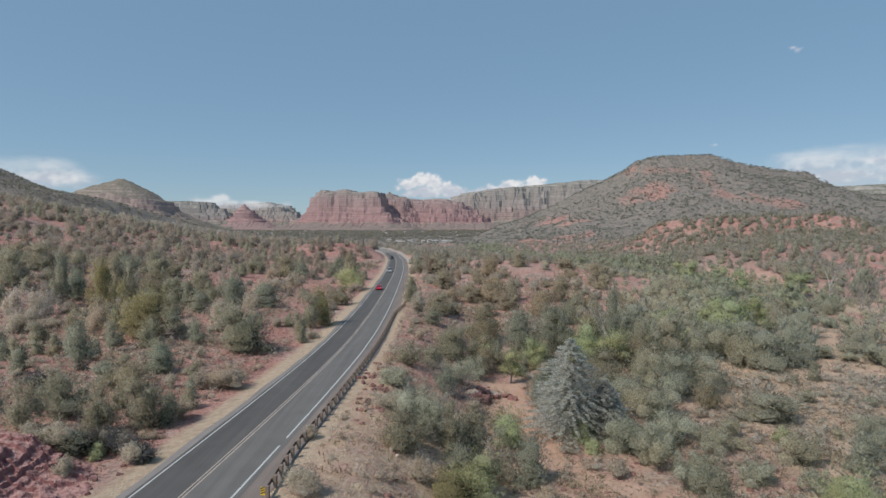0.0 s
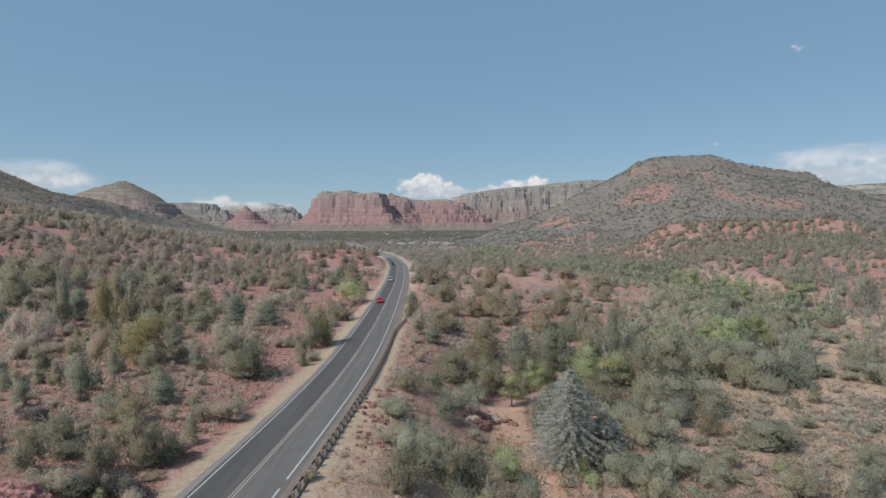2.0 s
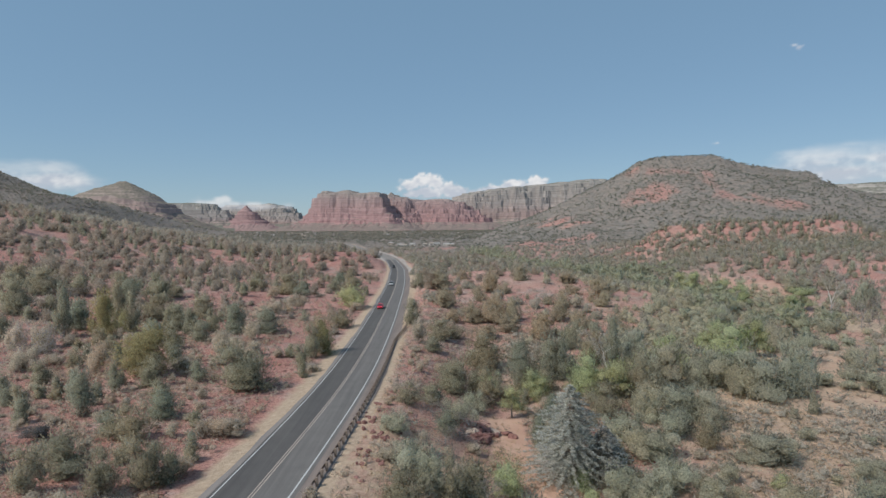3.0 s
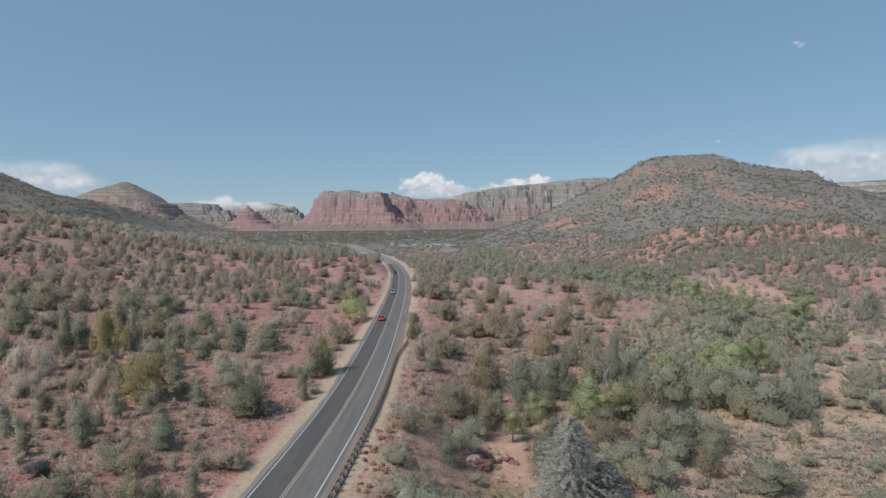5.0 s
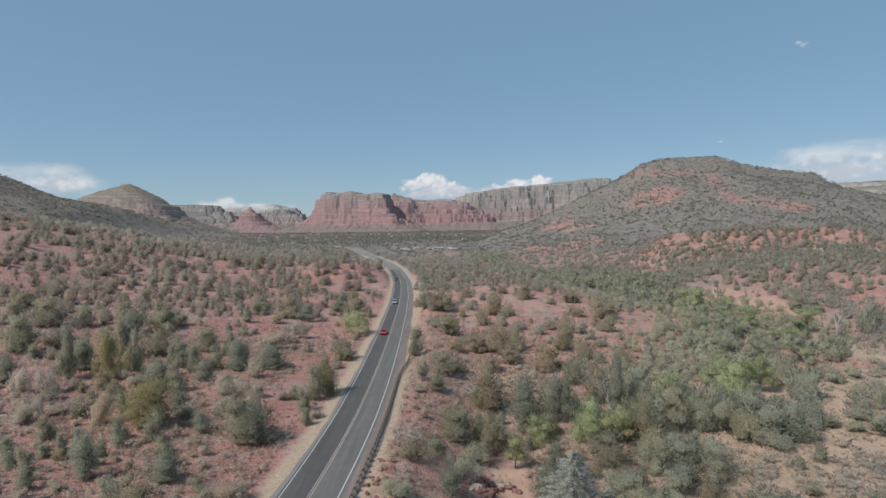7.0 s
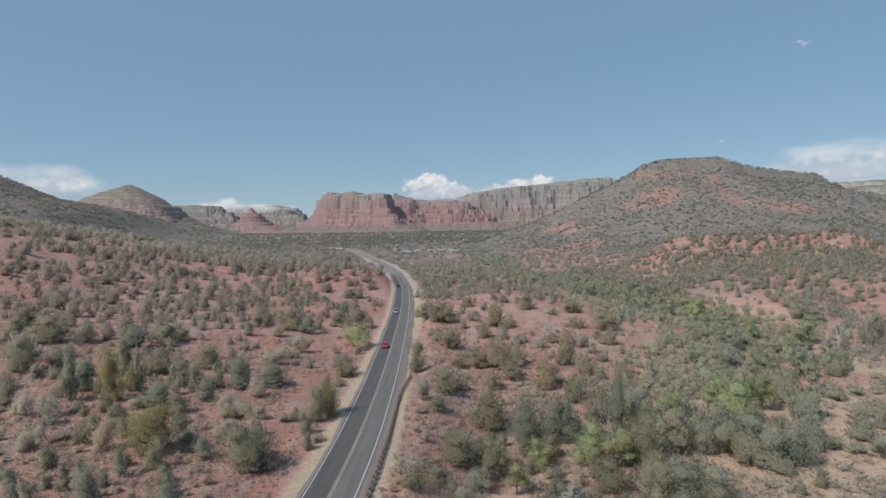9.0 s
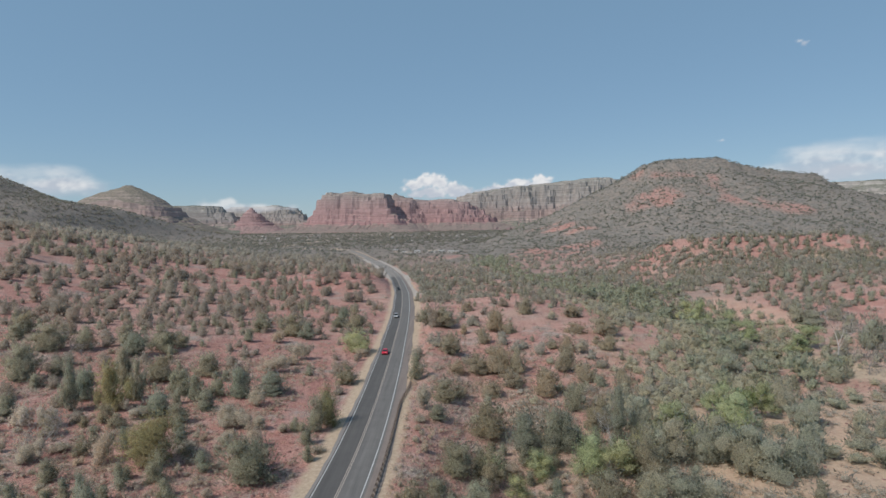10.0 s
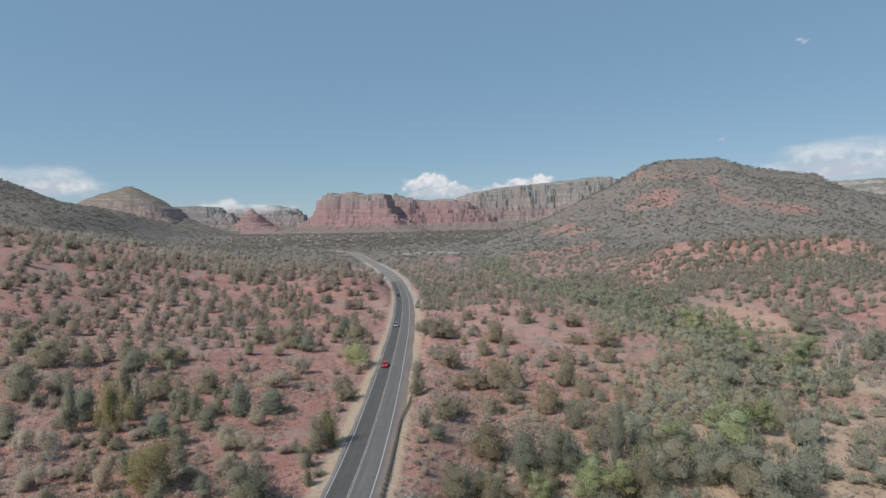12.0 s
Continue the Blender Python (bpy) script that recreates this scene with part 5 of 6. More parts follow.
FAR_CLUMP = [lumps(np.random.default_rng(60 + k), [(-0.2, 0, 0.4, 0.34, 0.34, 0.5), (0.24, 0.1, 0.36, 0.28, 0.3, 0.42)], OCTA, 1.0, 0.3) for k in range(8)]
scatter("midland_trees", "dark junipers and pinyons over the middle ground", 6400, (-700, 700, 500, 800), lambda x, y: (0.42 + 0.5 * clumps(x, y, 90, 91)) * (1 - 0.5 * (x < road_x(y))), MID_FAR, (2.6, 6.4, 0.6, 0.9), M_WOODLEAF, 5, 0.7, False, lambda x, y: 1 + 0.5 * (x < road_x(y)))
scatter("hillside_trees", "dark junipers dotted over the far hills", 27000, (-1650, 1650, 780, 1950), lambda x, y: (0.40 + 0.5 * clumps(x, y, 120, 93)) * (1 - 0.75 * sm(130, 150, x) * sm(270, 240, x) * zones(x, y)[3]), FAR_CLUMP, (2.6, 7.0, 0.45, 0.7), M_HILLLEAF, 15, 0.6, False)
scatter("hill_trees", "dark junipers thick over the hill", 15000, (-1650, -260, 640, 2150), lambda x, y: (0.45 + 0.5 * clumps(x, y, 70, 99)) * sm(-0.42, -0.55, x / y), FAR_CLUMP, (4.5, 9.5, 0.55, 0.8), M_HILLLEAF, 17, 0.55, False)
scatter("mesa_trees", "dark junipers dotted over the mesa", 12000, (100, 950, 780, 1250), lambda x, y: (0.34 + 0.5 * clumps(x, y, 60, 97)) * (1 - 0.7 * sm(260, 220, x) * zones(x, y)[3]), FAR_CLUMP, (2.2, 5.0, 0.5, 0.8), M_MESALEAF, 16, 0.6, False)
scatter("valley_trees", "dark trees over the far valley floor", 19000, (-2600, 1500, 1300, 3900), lambda x, y: 0.35 + 0.5 * clumps(x, y, 200, 95), FAR_CLUMP, (6, 14, 0.5, 0.75), M_HILLLEAF, 6, 0.6, False)
scatter("dry_tufts", "dry straw grass tufts along the verges", 38000, (-60, 60, 30, 190), lambda x, y: np.clip(zones(x, y)[0] * 0.9 + 0.06, 0, 1), small_plants("low", 4, 2, 9, 0.42, 700, 0.16, 0), (0.35, 0.8, 0.5, 0.9), plain_material("straw", (0.46, 0.35, 0.22), 0.9, 0.3, 1.5), 7, 0.8)

M_GRASS = leaf_material("green_grass", (0.240, 0.270, 0.100), (0.400, 0.430, 0.190))
scatter("green_grass", "patch of short green grass beside the dirt track", 6500, (0, 18, 52, 86), lambda x, y: np.clip(bump(x, y, 6.6, 77, 2.8, 3.2, 1.8) + bump(x, y, 12.6, 57, 2.6, 2.2, 0.9) + bump(x, y, 16.5, 54, 2.4, 2.0, 0.7), 0, 1), small_plants("low", 4, 2, 14, 0.36, 760, 0.14, 0), (0.3, 0.6, 0.45, 0.8), M_GRASS, 19, 0.6)


# ---- single trees ----
def spruce(x, y, wide, tall, label, seed=77):
    """A blue spruce: drooping tiers of needle sprays round a straight stem."""
    rng = np.random.default_rng(seed)
    c, ax, sd = [], [], []
    twigs = []
    for tier in range(30):
        f = tier / 29
        z = tall * (0.07 + 0.91 * f)
        reach = wide / 2 * (1 - f) ** 0.58 * (0.76 + 0.46 * rng.uniform()) + 0.15
        n = int(7 + 13 * (1 - f))
        for k in range(n):
            a = 2 * np.pi * (k + rng.uniform(-0.35, 0.35)) / n + tier * 1.1
            r1 = reach * rng.uniform(0.62, 1.18)
            out = np.array([math.cos(a), math.sin(a), 0])
            side = np.array([-math.sin(a), math.cos(a), 0])
            tip = out * r1 + (0, 0, z - 0.08 * r1 + 0.25 * rng.uniform(-1, 1))
            root = np.array([0, 0, z])
            if tier % 2 == 0:
                twigs.append(limb([root, (root + tip) / 2 + (0, 0, 0.05), tip], [0.035, 0.025, 0.008], 3))
            m = int(5 + 12 * r1 / (wide / 2))
            for q in np.linspace(0.22, 1.0, m):
                p = root + (tip - root) * q + (0, 0, 0.12 * math.sin(q * 3.1))
                for s in (-1, 0, 1):
                    c.append(p + side * s * 0.14 * (1.2 - q) + rng.normal(size=3) * 0.03)
                    ax.append(unit(out * (1 - 0.3 * abs(s)) + side * s * 0.8 + (0, 0, rng.uniform(0.0, 0.75)) + rng.normal(size=3) * 0.2))
                    sd.append(unit(side + rng.normal(size=3) * 0.6))
    c, ax, sd = np.array(c), np.array(ax), np.array(sd)
    s = rng.uniform(0.22, 0.42, (len(c), 1))
    v = np.stack([c - ax * s * 0.3, c + sd * s * 0.5, c + ax * s, c - sd * s * 0.5], 1).reshape(-1, 3)
    q = np.arange(len(c) * 4).reshape(-1, 4)
    tree = tagged(new("blue_spruce"), label, "tree", "blue spruces")
    tree.location = (x, y, float(height(x, y)) - 0.05)
    sd = sd * np.where(np.sum(np.cross(sd, ax) * (c * (1, 1, 0) * 0.3 + (0, 0, 1)), 1, keepdims=True) < 0, -1.0, 1.0)
    v = np.stack([c - ax * s * 0.3, c + sd * s * 0.5, c + ax * s, c - sd * s * 0.5], 1).reshape(-1, 3)
    soft = unit(unit(c * (1, 1, 0)) * 0.38 + (0, 0, 0.85) + rng.normal(size=c.shape) * 0.3)
    part_me("crown", mesh_np("crown", np.concatenate([v, np.repeat(soft, 4, 0)], 1), q, M_SPRUCE), tree, "silver-blue needle boughs in drooping tiers")
    part_me("trunk", mesh_np("trunk", *limb([(0, 0, -0.4), (0, 0, tall * 0.5), (0, 0, tall * 0.98)], [0.26, 0.16, 0.02], 8), M_BARK, True), tree)
    part_me("branchwork", mesh_np("branchwork", *joined(*twigs), M_BARK, True), tree)["kind"] = "stuff"


def bare_tree(x, y, wide, tall, seed, label, lean=0.0, bark=None, name="bare_tree", fork=0.45, twigs=9, thick=0.03):
    """A leafless tree: forked limbs and a haze of fine twigs."""
    rng = np.random.default_rng(seed)
    limbs, tips = [], []

    def grow(p, d, length, r, depth):
        pts = [p]
        for k in range(3):
            d = unit(d + rng.normal(size=3) * 0.16 + (0, 0, 0.06))
            pts.append(pts[-1] + d * length / 3)
        limbs.append(limb(pts, [r, r * 0.85, r * 0.7, r * 0.5], 6 if depth < 2 else 3))
        if depth >= 4:
            tips.append(pts[-1])
            return
        for k in range(3 if depth < 3 else 2):
            a = rng.uniform(0, 2 * np.pi)
            spread = np.array([math.cos(a), math.sin(a), 0.2]) * (0.55 + 0.25 * wide / tall)
            grow(pts[-1] if k else pts[2], unit(d + spread), length * rng.uniform(0.6, 0.8), r * 0.55, depth + 1)

    grow(np.zeros(3) - (0, 0, 0.2), unit(np.array([lean, 0, 1.0])), tall * fork, 0.014 * tall, 0)
    tips = np.array(tips)
    base = np.repeat(tips, twigs, axis=0) + rng.normal(size=(len(tips) * twigs, 3)) * 0.02 * (twigs - 3)
    ax = unit(rng.normal(size=base.shape) + (0, 0, 0.5)) * rng.uniform(0.4, 1.0, (len(base), 1)) * tall * 0.05
    sd = unit(np.cross(ax, rng.normal(size=base.shape))) * thick
    v = np.stack([base - sd, base + sd, base + ax], 1).reshape(-1, 3)
    tree = tagged(new(name), label, "tree")
    tree.location = (x, y, float(height(x, y)))
    part_me("trunk", mesh_np("trunk", *joined(*limbs), bark or M_DEADWOOD, True), tree)
    part_me("twig_haze", mesh_np("twig_haze", v, np.arange(len(v)).reshape(-1, 3), M_BARE), tagged(tree), "fine leafless grey twigs")["kind"] = "stuff"
    return tree, tips


M_PALE_BARK = plain_material("pale_bark", (0.44, 0.41, 0.38), 0.8, 0.12)
spruce(15.8, 72.0, 11.6, 12.2, "tall silvery blue spruce beside the dirt track")
spruce(20.2, 72.2, 7.0, 6.6, "smaller silvery blue spruce grown against the tall one", 78)
bare_tree(122, 184, 7, 19, 5, "tall leafless grey sycamore with a pale trunk", 0.0, M_PALE_BARK, fork=0.34, twigs=26, thick=0.05)
bare_tree(32, 111.5, 3, 9, 8, "slender dead tree with a bare white trunk", 0.12, M_PALE_BARK, fork=0.5)
bare_tree(127, 170, 7, 10, 15, "leafless grey tree among green bushes", 0.0, fork=0.36)
bare_tree(5.0, 61, 4, 5.5, 19, "leafless grey shrub tree on the bank", -0.1, fork=0.34)

tree, tips = bare_tree(70, 131, 7, 7.6, 23, "light green cottonwood on a leaning pale trunk", -0.22, M_PALE_BARK, "cottonwood_tree", 0.36)
leaf_rng = np.random.default_rng(3)
leaf_blobs = [(*p, 0.85, 0.85, 0.6) for p in tips[::3]]
part_me("crown", mesh_np("crown", *sprays(leaf_rng, leaf_blobs, 2600, 0.3, 0.3), leaf_material("fresh_leaf", (0.290, 0.340, 0.160), (0.460, 0.510, 0.270))), tree, "airy pale green crown")


# ---- guardrail ----
M_RUST = plain_material("weathered_steel", (0.20, 0.145, 0.115), 0.75, 0.3, 2.0, 0.3)
M_POST = plain_material("grey_timber", (0.24, 0.19, 0.155), 0.9, 0.25, 4.0)


def along(y, off):
    """The point beside the road at distance y and offset off, and the way along it."""
    s = float(road_x(y + 1) - road_x(y - 1)) / 2
    n = math.hypot(1, s)
    return Vector((float(road_x(y)) + off / n, y - off * s / n, float(road_z(y)))), Vector((s / n, 1 / n, 0))


def rail_offset(y):
    return 5.55 + 0.7 * float(sm(52, 42, y)) + 1.7 * float(sm(128, 150, y))


def box(bm, size, at, turn=0.0, bevel=0.0):
    got = bmesh.ops.create_cube(bm, size=1.0, matrix=Matrix.Translation(at) @ Matrix.Rotation(turn, 4, "Z") @ Matrix.Diagonal((*size, 1)))
    if bevel:
        edges = list({e for v in got["verts"] for e in v.link_edges})
        bmesh.ops.bevel(bm, geom=edges, offset=bevel, segments=1, affect="EDGES")


def guardrail():
    rail = tagged(new("guardrail"), "long rusty steel guardrail on timber posts along the shoulder", "guardrail")
    wave = [(0.0, 0.44), (0.05, 0.47), (0.05, 0.53), (0.0, 0.57), (0.0, 0.62), (0.05, 0.66), (0.05, 0.72), (0.0, 0.75)]
    ys = np.arange(42.8, 149.6, 0.95)
    verts = []
    for y in ys:
        p, d = along(float(y), rail_offset(float(y)))
        side = Vector((d.y, -d.x, 0))
        for back in (0.0, 0.012):
            for u, z in (wave if not back else wave[::-1]):
                q = p - side * (u - back)
                verts.append((q.x, q.y, q.z + z))
    k = len(wave) * 2
    part_me("rail", mesh_np("rail", verts, grid_faces(len(ys), k, True), M_RUST), rail, "corrugated rust-brown steel beam")
    bm = bmesh.new()
    box(bm, (0.26, 0.3, 1.4), (0.22, 0, 0.24), 0, 0.02)
    post = bpy.data.meshes.new("post")
    bm.to_mesh(post)
    bm.free()
    post.materials.append(M_POST)
    bm = bmesh.new()
    box(bm, (0.1, 0.15, 0.36), (0.045, 0, 0.59), 0, 0.01)
    block = bpy.data.meshes.new("spacer_block")
    bm.to_mesh(block)
    bm.free()
    block.materials.append(M_POST)
    for y in ys[::2]:
        p, d = along(float(y), rail_offset(float(y)) + 0.02)
        for name, me in (("post", post), ("spacer_block", block)):
            ob = part_me(name, me, rail)
            ob.matrix_basis = Matrix.Translation(p) @ Matrix.Rotation(math.atan2(-d.x, d.y), 4, "Z")


def object_marker(y, off):
    p, d = along(y, off)
    root = tagged(new("object_marker"), "small yellow sign with black slanted bars at the rail's end", "road sign")
    root.matrix_basis = Matrix.Translation(p) @ Matrix.Rotation(math.atan2(-d.x, d.y), 4, "Z")
    bm = bmesh.new()
    box(bm, (0.06, 0.05, 1.3), (0, 0.03, 0.45), 0, 0.006)
    part("post", bm, M_RUST, root)
    bm = bmesh.new()
    box(bm, (0.34, 0.015, 0.62), (0, -0.01, 0.78), 0, 0.004)
    panel = part("panel", bm, plain_material("sign_yellow", (0.75, 0.50, 0.06), 0.5, 0.05), root, "yellow sign panel")
    black = plain_material("sign_black", (0.03, 0.03, 0.03), 0.5, 0.05)
    for k in range(3):
        bm = bmesh.new()
        v = [bm.verts.new((sx, -0.022, 0.56 + 0.18 * k + dz)) for sx, dz in ((-0.16, 0.0), (0.16, 0.12), (0.16, 0.21), (-0.16, 0.09))]
        bm.faces.new(v)
        part("bar", bm, black, panel, "black slanted bar")


guardrail()
object_marker(42.3, 6.3)


# ---- cars ----
M_TYRE = plain_material("tyre_rubber", (0.03, 0.03, 0.03), 0.8, 0.1)
M_RIM = plain_material("alloy_rim", (0.5, 0.5, 0.52), 0.35, 0.05, 3.0, 0.8)
M_GLASS = plain_material("car_glass", (0.03, 0.035, 0.04), 0.08, 0.05)
M_LAMP = plain_material("headlamp", (0.75, 0.75, 0.72), 0.15, 0.05)
M_TAIL = plain_material("tail_lamp", (0.35, 0.02, 0.02), 0.2, 0.05)


def section_loft(rows, half):
    """A body lofted along y from (y, low, high, half width) rows, its corners rounded."""
    vs = []
    for y, lo, hi, w in rows:
        c = 0.16 * (hi - lo)
        for px, pz in ((-w, lo + c), (-w + c * 0.4, lo), (w - c * 0.4, lo), (w, lo + c), (w, hi - c * 1.4), (w - c * 1.3, hi), (-w + c * 1.3, hi), (-w, hi - c * 1.4)):
            vs.append((px * half, y, pz))
    f = grid_faces(len(rows), 8, True).tolist()
    n = len(rows)
    me = bpy.data.meshes.new("loft")
    me.from_pydata(vs, [], [q[::-1] for q in f] + [list(range(8)), list(range(8 * n - 8, 8 * n))[::-1]])
    bm = bmesh.new()
    bm.from_mesh(me)
    bmesh.ops.recalc_face_normals(bm, faces=bm.faces)
    bpy.data.meshes.remove(me)
    return bm


def car(y, paint, label, kind="saloon", off=-1.9):
    """A car in the oncoming lane; its front faces the camera's end of the road."""
    p, d = along(y, off)
    root = tagged(new("car"), label, "car", "cars on the road")
    root.matrix_basis = Matrix.Translation(p + Vector((0, 0, 0.01))) @ Matrix.Rotation(math.atan2(-d.x, d.y), 4, "Z")
    high = 1.45 if kind == "saloon" else 1.72
    body = part("body", section_loft([(-2.25, 0.36, 0.66, 0.74), (-2.1, 0.24, 0.78, 0.86), (-1.2, 0.2, 0.92, 0.91), (0.6, 0.2, 0.96, 0.92), (1.7, 0.2, 0.98, 0.9), (2.15, 0.28, 0.92, 0.84), (2.25, 0.4, 0.8, 0.76)], 1.0), paint, root)
    cabin = section_loft([(-1.25, 0.86, 0.92, 0.78), (-0.45, 0.86, high - 0.06, 0.7), (0.9, 0.86, high - 0.06, 0.7), (1.75 if kind == "saloon" else 2.1, 0.86, 1.0, 0.74)], 1.0)
    part("window_glass", cabin, M_GLASS, root, "dark tinted window glass")
    part("roof", section_loft([(-0.5, high - 0.075, high - 0.03, 0.6), (-0.2, high - 0.07, high, 0.68), (0.7, high - 0.07, high, 0.68), (1.0, high - 0.08, high - 0.03, 0.62)], 1.0), paint, root)
    for sx in (-1, 1):
        bm = bmesh.new()
        box(bm, (0.36, 0.1, 0.15), (sx * 0.6, -2.14, 0.67), 0, 0.02)
        part("headlight", bm, M_LAMP, body, "clear headlight")
        bm = bmesh.new()
        box(bm, (0.32, 0.1, 0.16), (sx * 0.58, 2.16, 0.8), 0, 0.02)
        part("tail_light", bm, M_TAIL, body, "red tail light")
        bm = bmesh.new()
        box(bm, (0.2, 0.12, 0.12), (sx * 0.98, -0.72, 0.98), 0, 0.02)
        part("side_mirror", bm, paint, body)
        for wy in (-1.38, 1.38):
            m = Matrix.Translation((sx * 0.82, wy, 0.33)) @ Matrix.Rotation(math.pi / 2, 4, "Y")
            bm = bmesh.new()
            bmesh.ops.create_cone(bm, cap_ends=True, segments=20, radius1=0.33, radius2=0.33, depth=0.22, matrix=m)
            wheel = part("wheel", bm, M_TYRE, root)
            bm = bmesh.new()
            bmesh.ops.create_cone(bm, cap_ends=True, segments=16, radius1=0.21, radius2=0.19, depth=0.24, matrix=m)
            part("rim", bm, M_RIM, wheel, "alloy rim")
    bm = bmesh.new()
    box(bm, (1.2, 0.06, 0.14), (0, -2.24, 0.44), 0, 0.02)
    part("grille", bm, M_TYRE, body, "black lower grille")


car(185.0, plain_material("red_car_paint", (0.62, 0.025, 0.05), 0.25, 0.03), "bright red car on the dark lane")
car(258.0, plain_material("silver_car_paint", (0.55, 0.56, 0.57), 0.3, 0.03, 3.0, 0.2), "silver grey car on the dark lane", "wagon")
car(367.0, plain_material("dark_car_paint", (0.05, 0.055, 0.065), 0.3, 0.03), "dark car far along the road", "wagon")


# ---- far houses ----
M_STUCCO = plain_material("white_stucco", (0.60, 0.57, 0.54), 0.85, 0.08, 0.5)
M_TAN = plain_material("tan_stucco", (0.40, 0.335, 0.28), 0.85, 0.1, 0.5)
M_ROOF = plain_material("grey_roof", (0.38, 0.36, 0.35), 0.8, 0.1, 0.5)
M_PANE = plain_material("window_pane", (0.06, 0.07, 0.08), 0.1, 0.05)


def house(x, y, turn, long, deep, high, wall_mat, roof_mat, label):
    root = tagged(new("house"), label, "house", "houses in the valley")
    root.matrix_basis = pose(x, y, float(height(x, y)) - 0.2, 0, 0, turn)
    bm = bmesh.new()
    box(bm, (long, deep, high), (0, 0, high / 2))
    wall = part("wall", bm, wall_mat, root)
    bm = bmesh.new()
    a, b, r = long / 2 + 0.4, deep / 2 + 0.4, deep * 0.22
    v = [bm.verts.new(q) for q in ((-a, -b, high), (a, -b, high), (a, b, high), (-a, b, high), (-a, 0, high + r), (a, 0, high + r))]
    for f in ((0, 1, 5, 4), (2, 3, 4, 5), (0, 4, 3), (1, 2, 5), (3, 2, 1, 0)):
        bm.faces.new([v[k] for k in f])
    part("roof", bm, roof_mat, root)
    for k in (-0.3, 0.3):
        bm = bmesh.new()
        box(bm, (1.6, 0.12, 1.2), (k * long, -deep / 2 - 0.03, high * 0.55))
        part("window", bm, M_PANE, wall, "dark window")
    bm = bmesh.new()
    box(bm, (1.0, 0.12, 2.1), (0, -deep / 2 - 0.03, 1.05))
    part("door", bm, M_TAN, wall, "plain door")


town = random.Random(8)
for k in range(9):
    house(-88 + 13 * k + town.uniform(-5, 5), 955 + town.uniform(-20, 40), town.uniform(-25, 25), town.uniform(6, 10), town.uniform(5, 7), town.uniform(2.8, 3.4),
          M_STUCCO if town.random() < 0.7 else M_TAN, M_ROOF if town.random() < 0.75 else M_TAN, "small pale house among trees beside the valley road")
for k in range(26):
    y = town.uniform(1500, 3000)
    house(y * town.uniform(-0.36, 0.04), y, town.uniform(-40, 40), town.uniform(7, 13), town.uniform(6, 9), town.uniform(3.2, 5), M_STUCCO if town.random() < 0.45 else M_TAN, M_ROOF if town.random() < 0.5 else M_TAN, "distant pale house half hidden by trees")


# ---- rocks ----
M_BOULDER = plain_material("red_rock", (0.225, 0.118, 0.104), 0.95, 0.5, 2.4)
M_PALE_ROCK = plain_material("buff_rock", (0.42, 0.34, 0.285), 0.95, 0.2, 1.2)
rock_rng = np.random.default_rng(17)


def boulder(x, y, long, deep, high, mat=None, label="weathered red sandstone boulder half sunk in soil"):
    v = ICO2[0] * (1 + rock_rng.uniform(-0.26, 0.26, (len(ICO2[0]), 1)))
    v = np.clip(v, -rock_rng.uniform(0.5, 0.9, 3), rock_rng.uniform(0.45, 0.9, 3)) * (long / 1.5, deep / 1.5, high)
    ob = tagged(new("boulder", mesh_np("boulder", v, ICO2[1], mat or M_BOULDER)), label, "rock", "boulders")
    ob.matrix_basis = pose(x, y, float(height(x, y)) + 0.12 * high, rock_rng.uniform(-22, 22), rock_rng.uniform(-22, 22), rock_rng.uniform(0, 360))


for k in range(45):                               # broken ledges of the near bank
    a = rock_rng.uniform(0, 1)
    boulder(-42 + 15 * a + rock_rng.normal() * 1.5, 45 + rock_rng.normal() * 3.0, rock_rng.uniform(0.2, 0.75), rock_rng.uniform(0.18, 0.55), rock_rng.uniform(0.12, 0.36))
for k in range(16):                               # thin slabs along the bank's terraces
    row = k % 6
    boulder(-38.5 + 12 * rock_rng.uniform(), 40.5 + 1.8 * row + rock_rng.normal() * 0.4, rock_rng.uniform(0.4, 1.5), rock_rng.uniform(0.25, 0.6), rock_rng.uniform(0.1, 0.28), None, "flat maroon sandstone slab on the terraced bank")
for k in range(70):                               # rubble below the guardrail
    boulder(-8.0 + rock_rng.normal() * 1.6, 76 + rock_rng.normal() * 6.5, rock_rng.uniform(0.25, 0.95), rock_rng.uniform(0.3, 0.8), rock_rng.uniform(0.2, 0.5))
for k in range(34):                               # ledge above the dirt track
    boulder(5.4 + rock_rng.normal() * 1.8, 86.6 + rock_rng.normal() * 1.8, rock_rng.uniform(0.8, 2.6), rock_rng.uniform(0.6, 1.4), rock_rng.uniform(0.4, 0.9), M_PALE_ROCK if k % 6 == 0 else None, "red and buff sandstone ledge block by the track")
for k in range(5):
    boulder(-6 + rock_rng.normal() * 1.5, 56 + rock_rng.normal() * 5, rock_rng.uniform(0.3, 0.9), rock_rng.uniform(0.3, 0.7), rock_rng.uniform(0.2, 0.45), M_PALE_ROCK, "small buff rock on the slope")

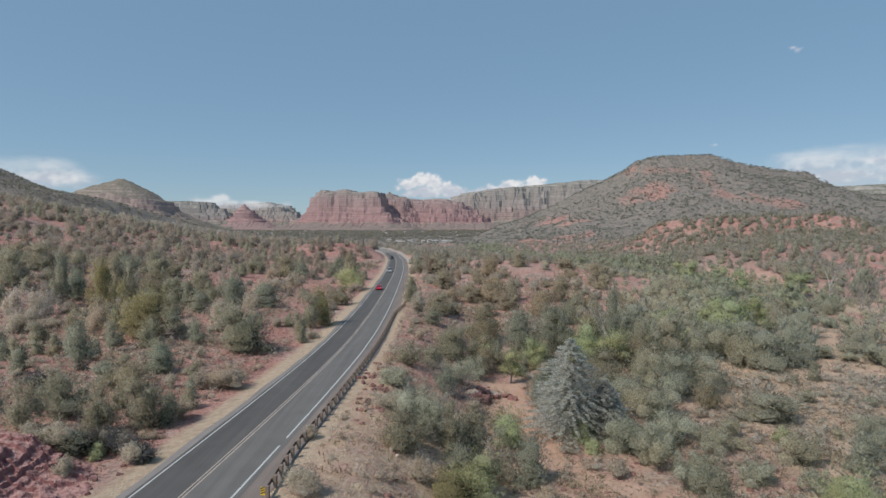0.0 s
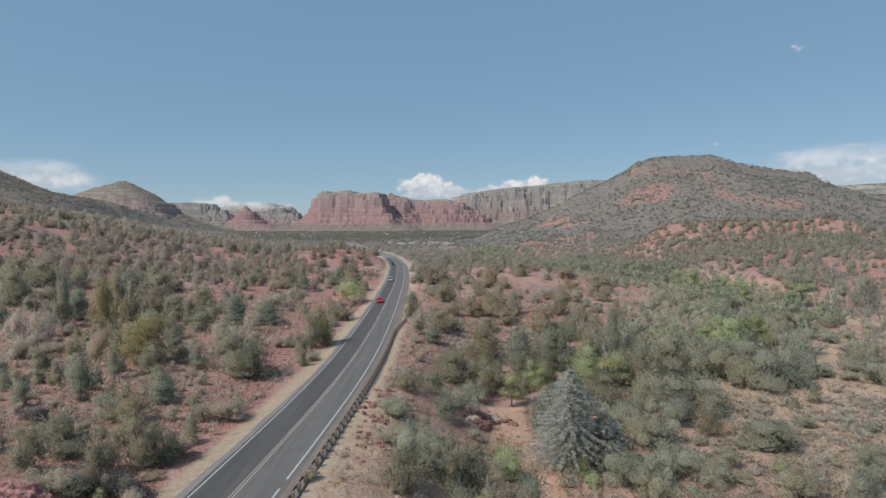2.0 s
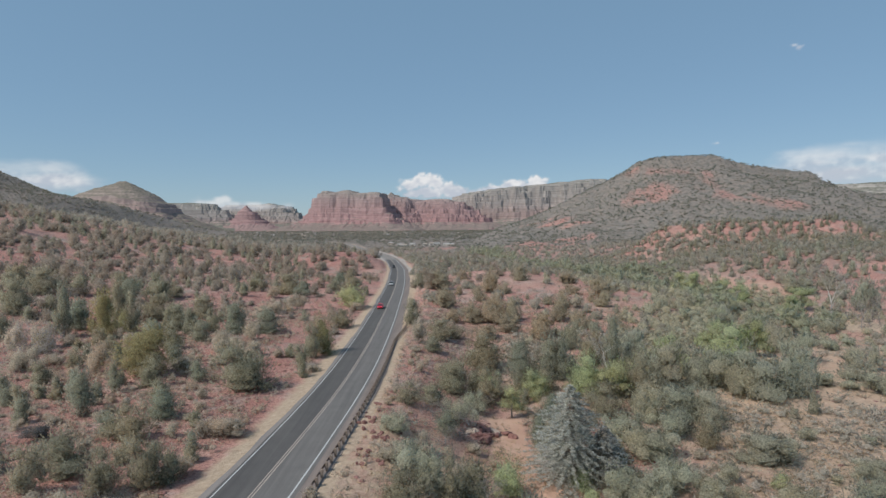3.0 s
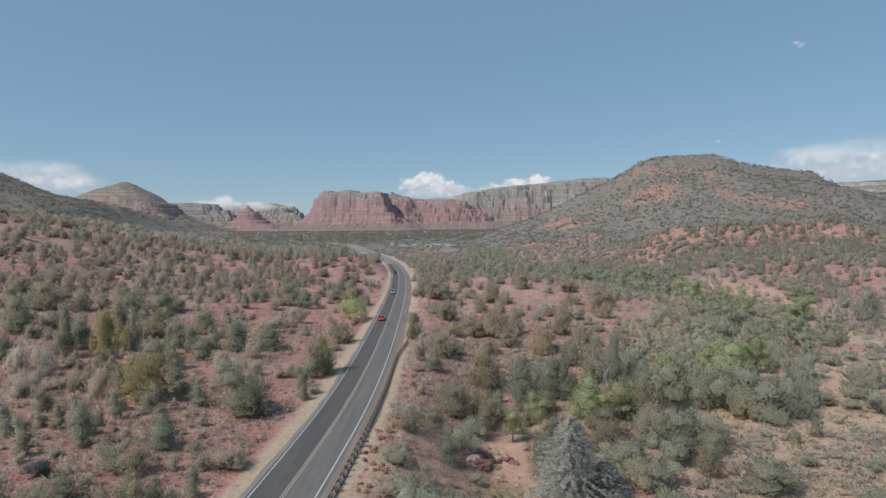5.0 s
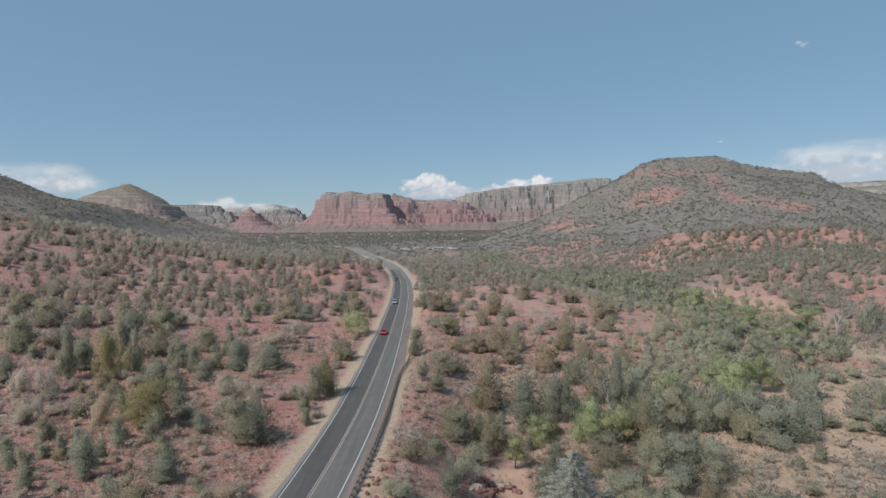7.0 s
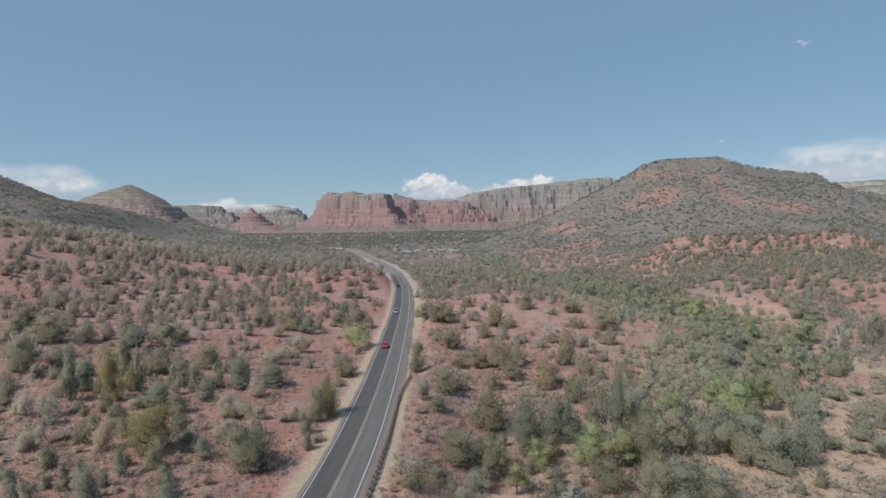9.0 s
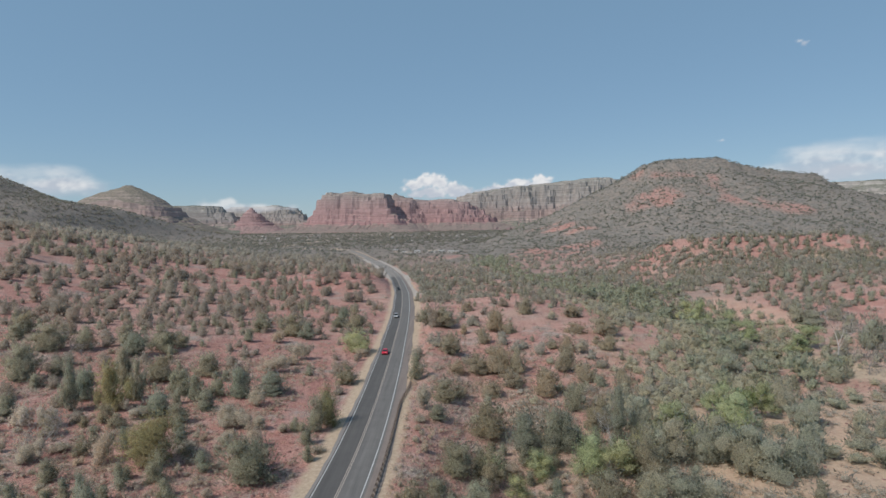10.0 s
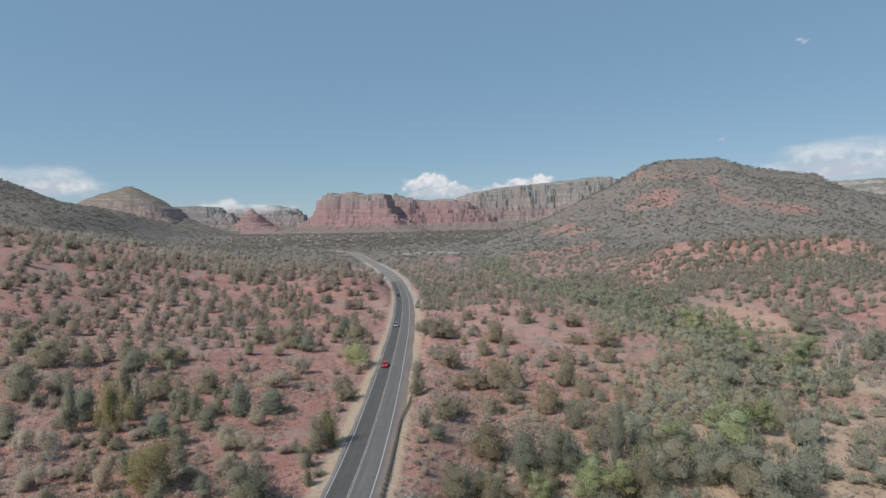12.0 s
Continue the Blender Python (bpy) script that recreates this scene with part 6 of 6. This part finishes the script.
def bank_material():
    """Maroon sandstone beds; lit flat tops painted dusty pink, shaded faces painted dark."""
    m, t, b = material("bank_rock", 0.95, 0.1)
    geo = t.nodes.new("ShaderNodeNewGeometry")
    pos, up = geo.outputs["Position"], t.nodes.new("ShaderNodeSeparateXYZ")
    t.links.new(geo.outputs["Normal"], up.inputs[0])
    rock = ramp(t, noise_tex(t, 1.6, 6, pos, 0.7), [(0.32, (0.150, 0.066, 0.064)), (0.55, (0.255, 0.118, 0.112)), (0.75, (0.375, 0.205, 0.190))])
    lit_dust = ramp(t, noise_tex(t, 2.6, 6, pos, 0.75), [(0.34, (0.300, 0.145, 0.130)), (0.55, (0.450, 0.268, 0.240)), (0.72, (0.590, 0.420, 0.380))])
    # Slope picks the painted tone: upward faces lit, steep faces in shade.
    f = maths(t, "ADD", up.outputs["Z"], maths(t, "MULTIPLY", maths(t, "SUBTRACT", noise_tex(t, 2.0, 5, pos, 0.7), 0.5), 0.8))
    t.links.new(mix(t, remap(t, f, 0.66, 0.94), rock, lit_dust), b.inputs["Base Color"])
    bumped(t, b, noise_tex(t, 5.0, 5, pos, 0.7), 0.7, 0.15)
    return m


def cut_bank(x0, x1, y0, y1, cell=0.11):
    """The eroded face of the bank: broken beds stepping down to the verge."""
    xs, ys = np.arange(x0, x1, cell), np.arange(y0, y1, cell)
    x, y = np.meshgrid(xs, ys, indexing="ij")
    u, v = (x - x0) / (x1 - x0), (y - y0) / (y1 - y0)
    border = sm(0, 0.12, u) * sm(1, 0.72, u + 0.16 * fbm(x / 2.0, y / 2.0, 203)) * sm(0, 0.1, v) * sm(1, 0.93, v)
    w = 6.5 * v + 1.5 * fbm(x / 4.5, y / 3.0, 201) + 0.5 * fbm(x / 1.1, y / 0.8, 205)
    step = np.floor(w) + sm(0.0, 0.22, w - np.floor(w))
    rise = 0.27 * (step - w) + 0.04 * step * border + 0.34 * fbm(x / 2.6, y / 2.6, 207) + 0.20 * fbm(x / 0.5, y / 0.5, 209)
    z = height(x, y) + (0.22 + rise) * border - 0.35 * (1 - border)
    me = mesh_np("cut_bank", np.stack([x.ravel(), y.ravel(), z.ravel()], 1), grid_faces(len(xs), len(ys))[:, ::-1], bank_material())
    tagged(new("cut_bank", me), "eroded maroon sandstone bank with pink broken ledges", "bank", kind="structure")


cut_bank(-47.0, -24.5, 36.5, 49.0)

STONES = [lumps(np.random.default_rng(900 + k), [(0, 0, 0.3, 0.5, 0.4, 0.4)], ICO1, 1.0, 0.3) for k in range(5)]
scatter("stones", "loose red stones strewn over the soil", 24000, (-120, 110, 34, 210), lambda x, y: 0.10 + 0.5 * clumps(x, y, 14, 45, 0.15) - 0.6 * zones(x, y)[0], STONES, (0.25, 0.85, 0.4, 0.7), M_BOULDER, 9, 0.9, False)
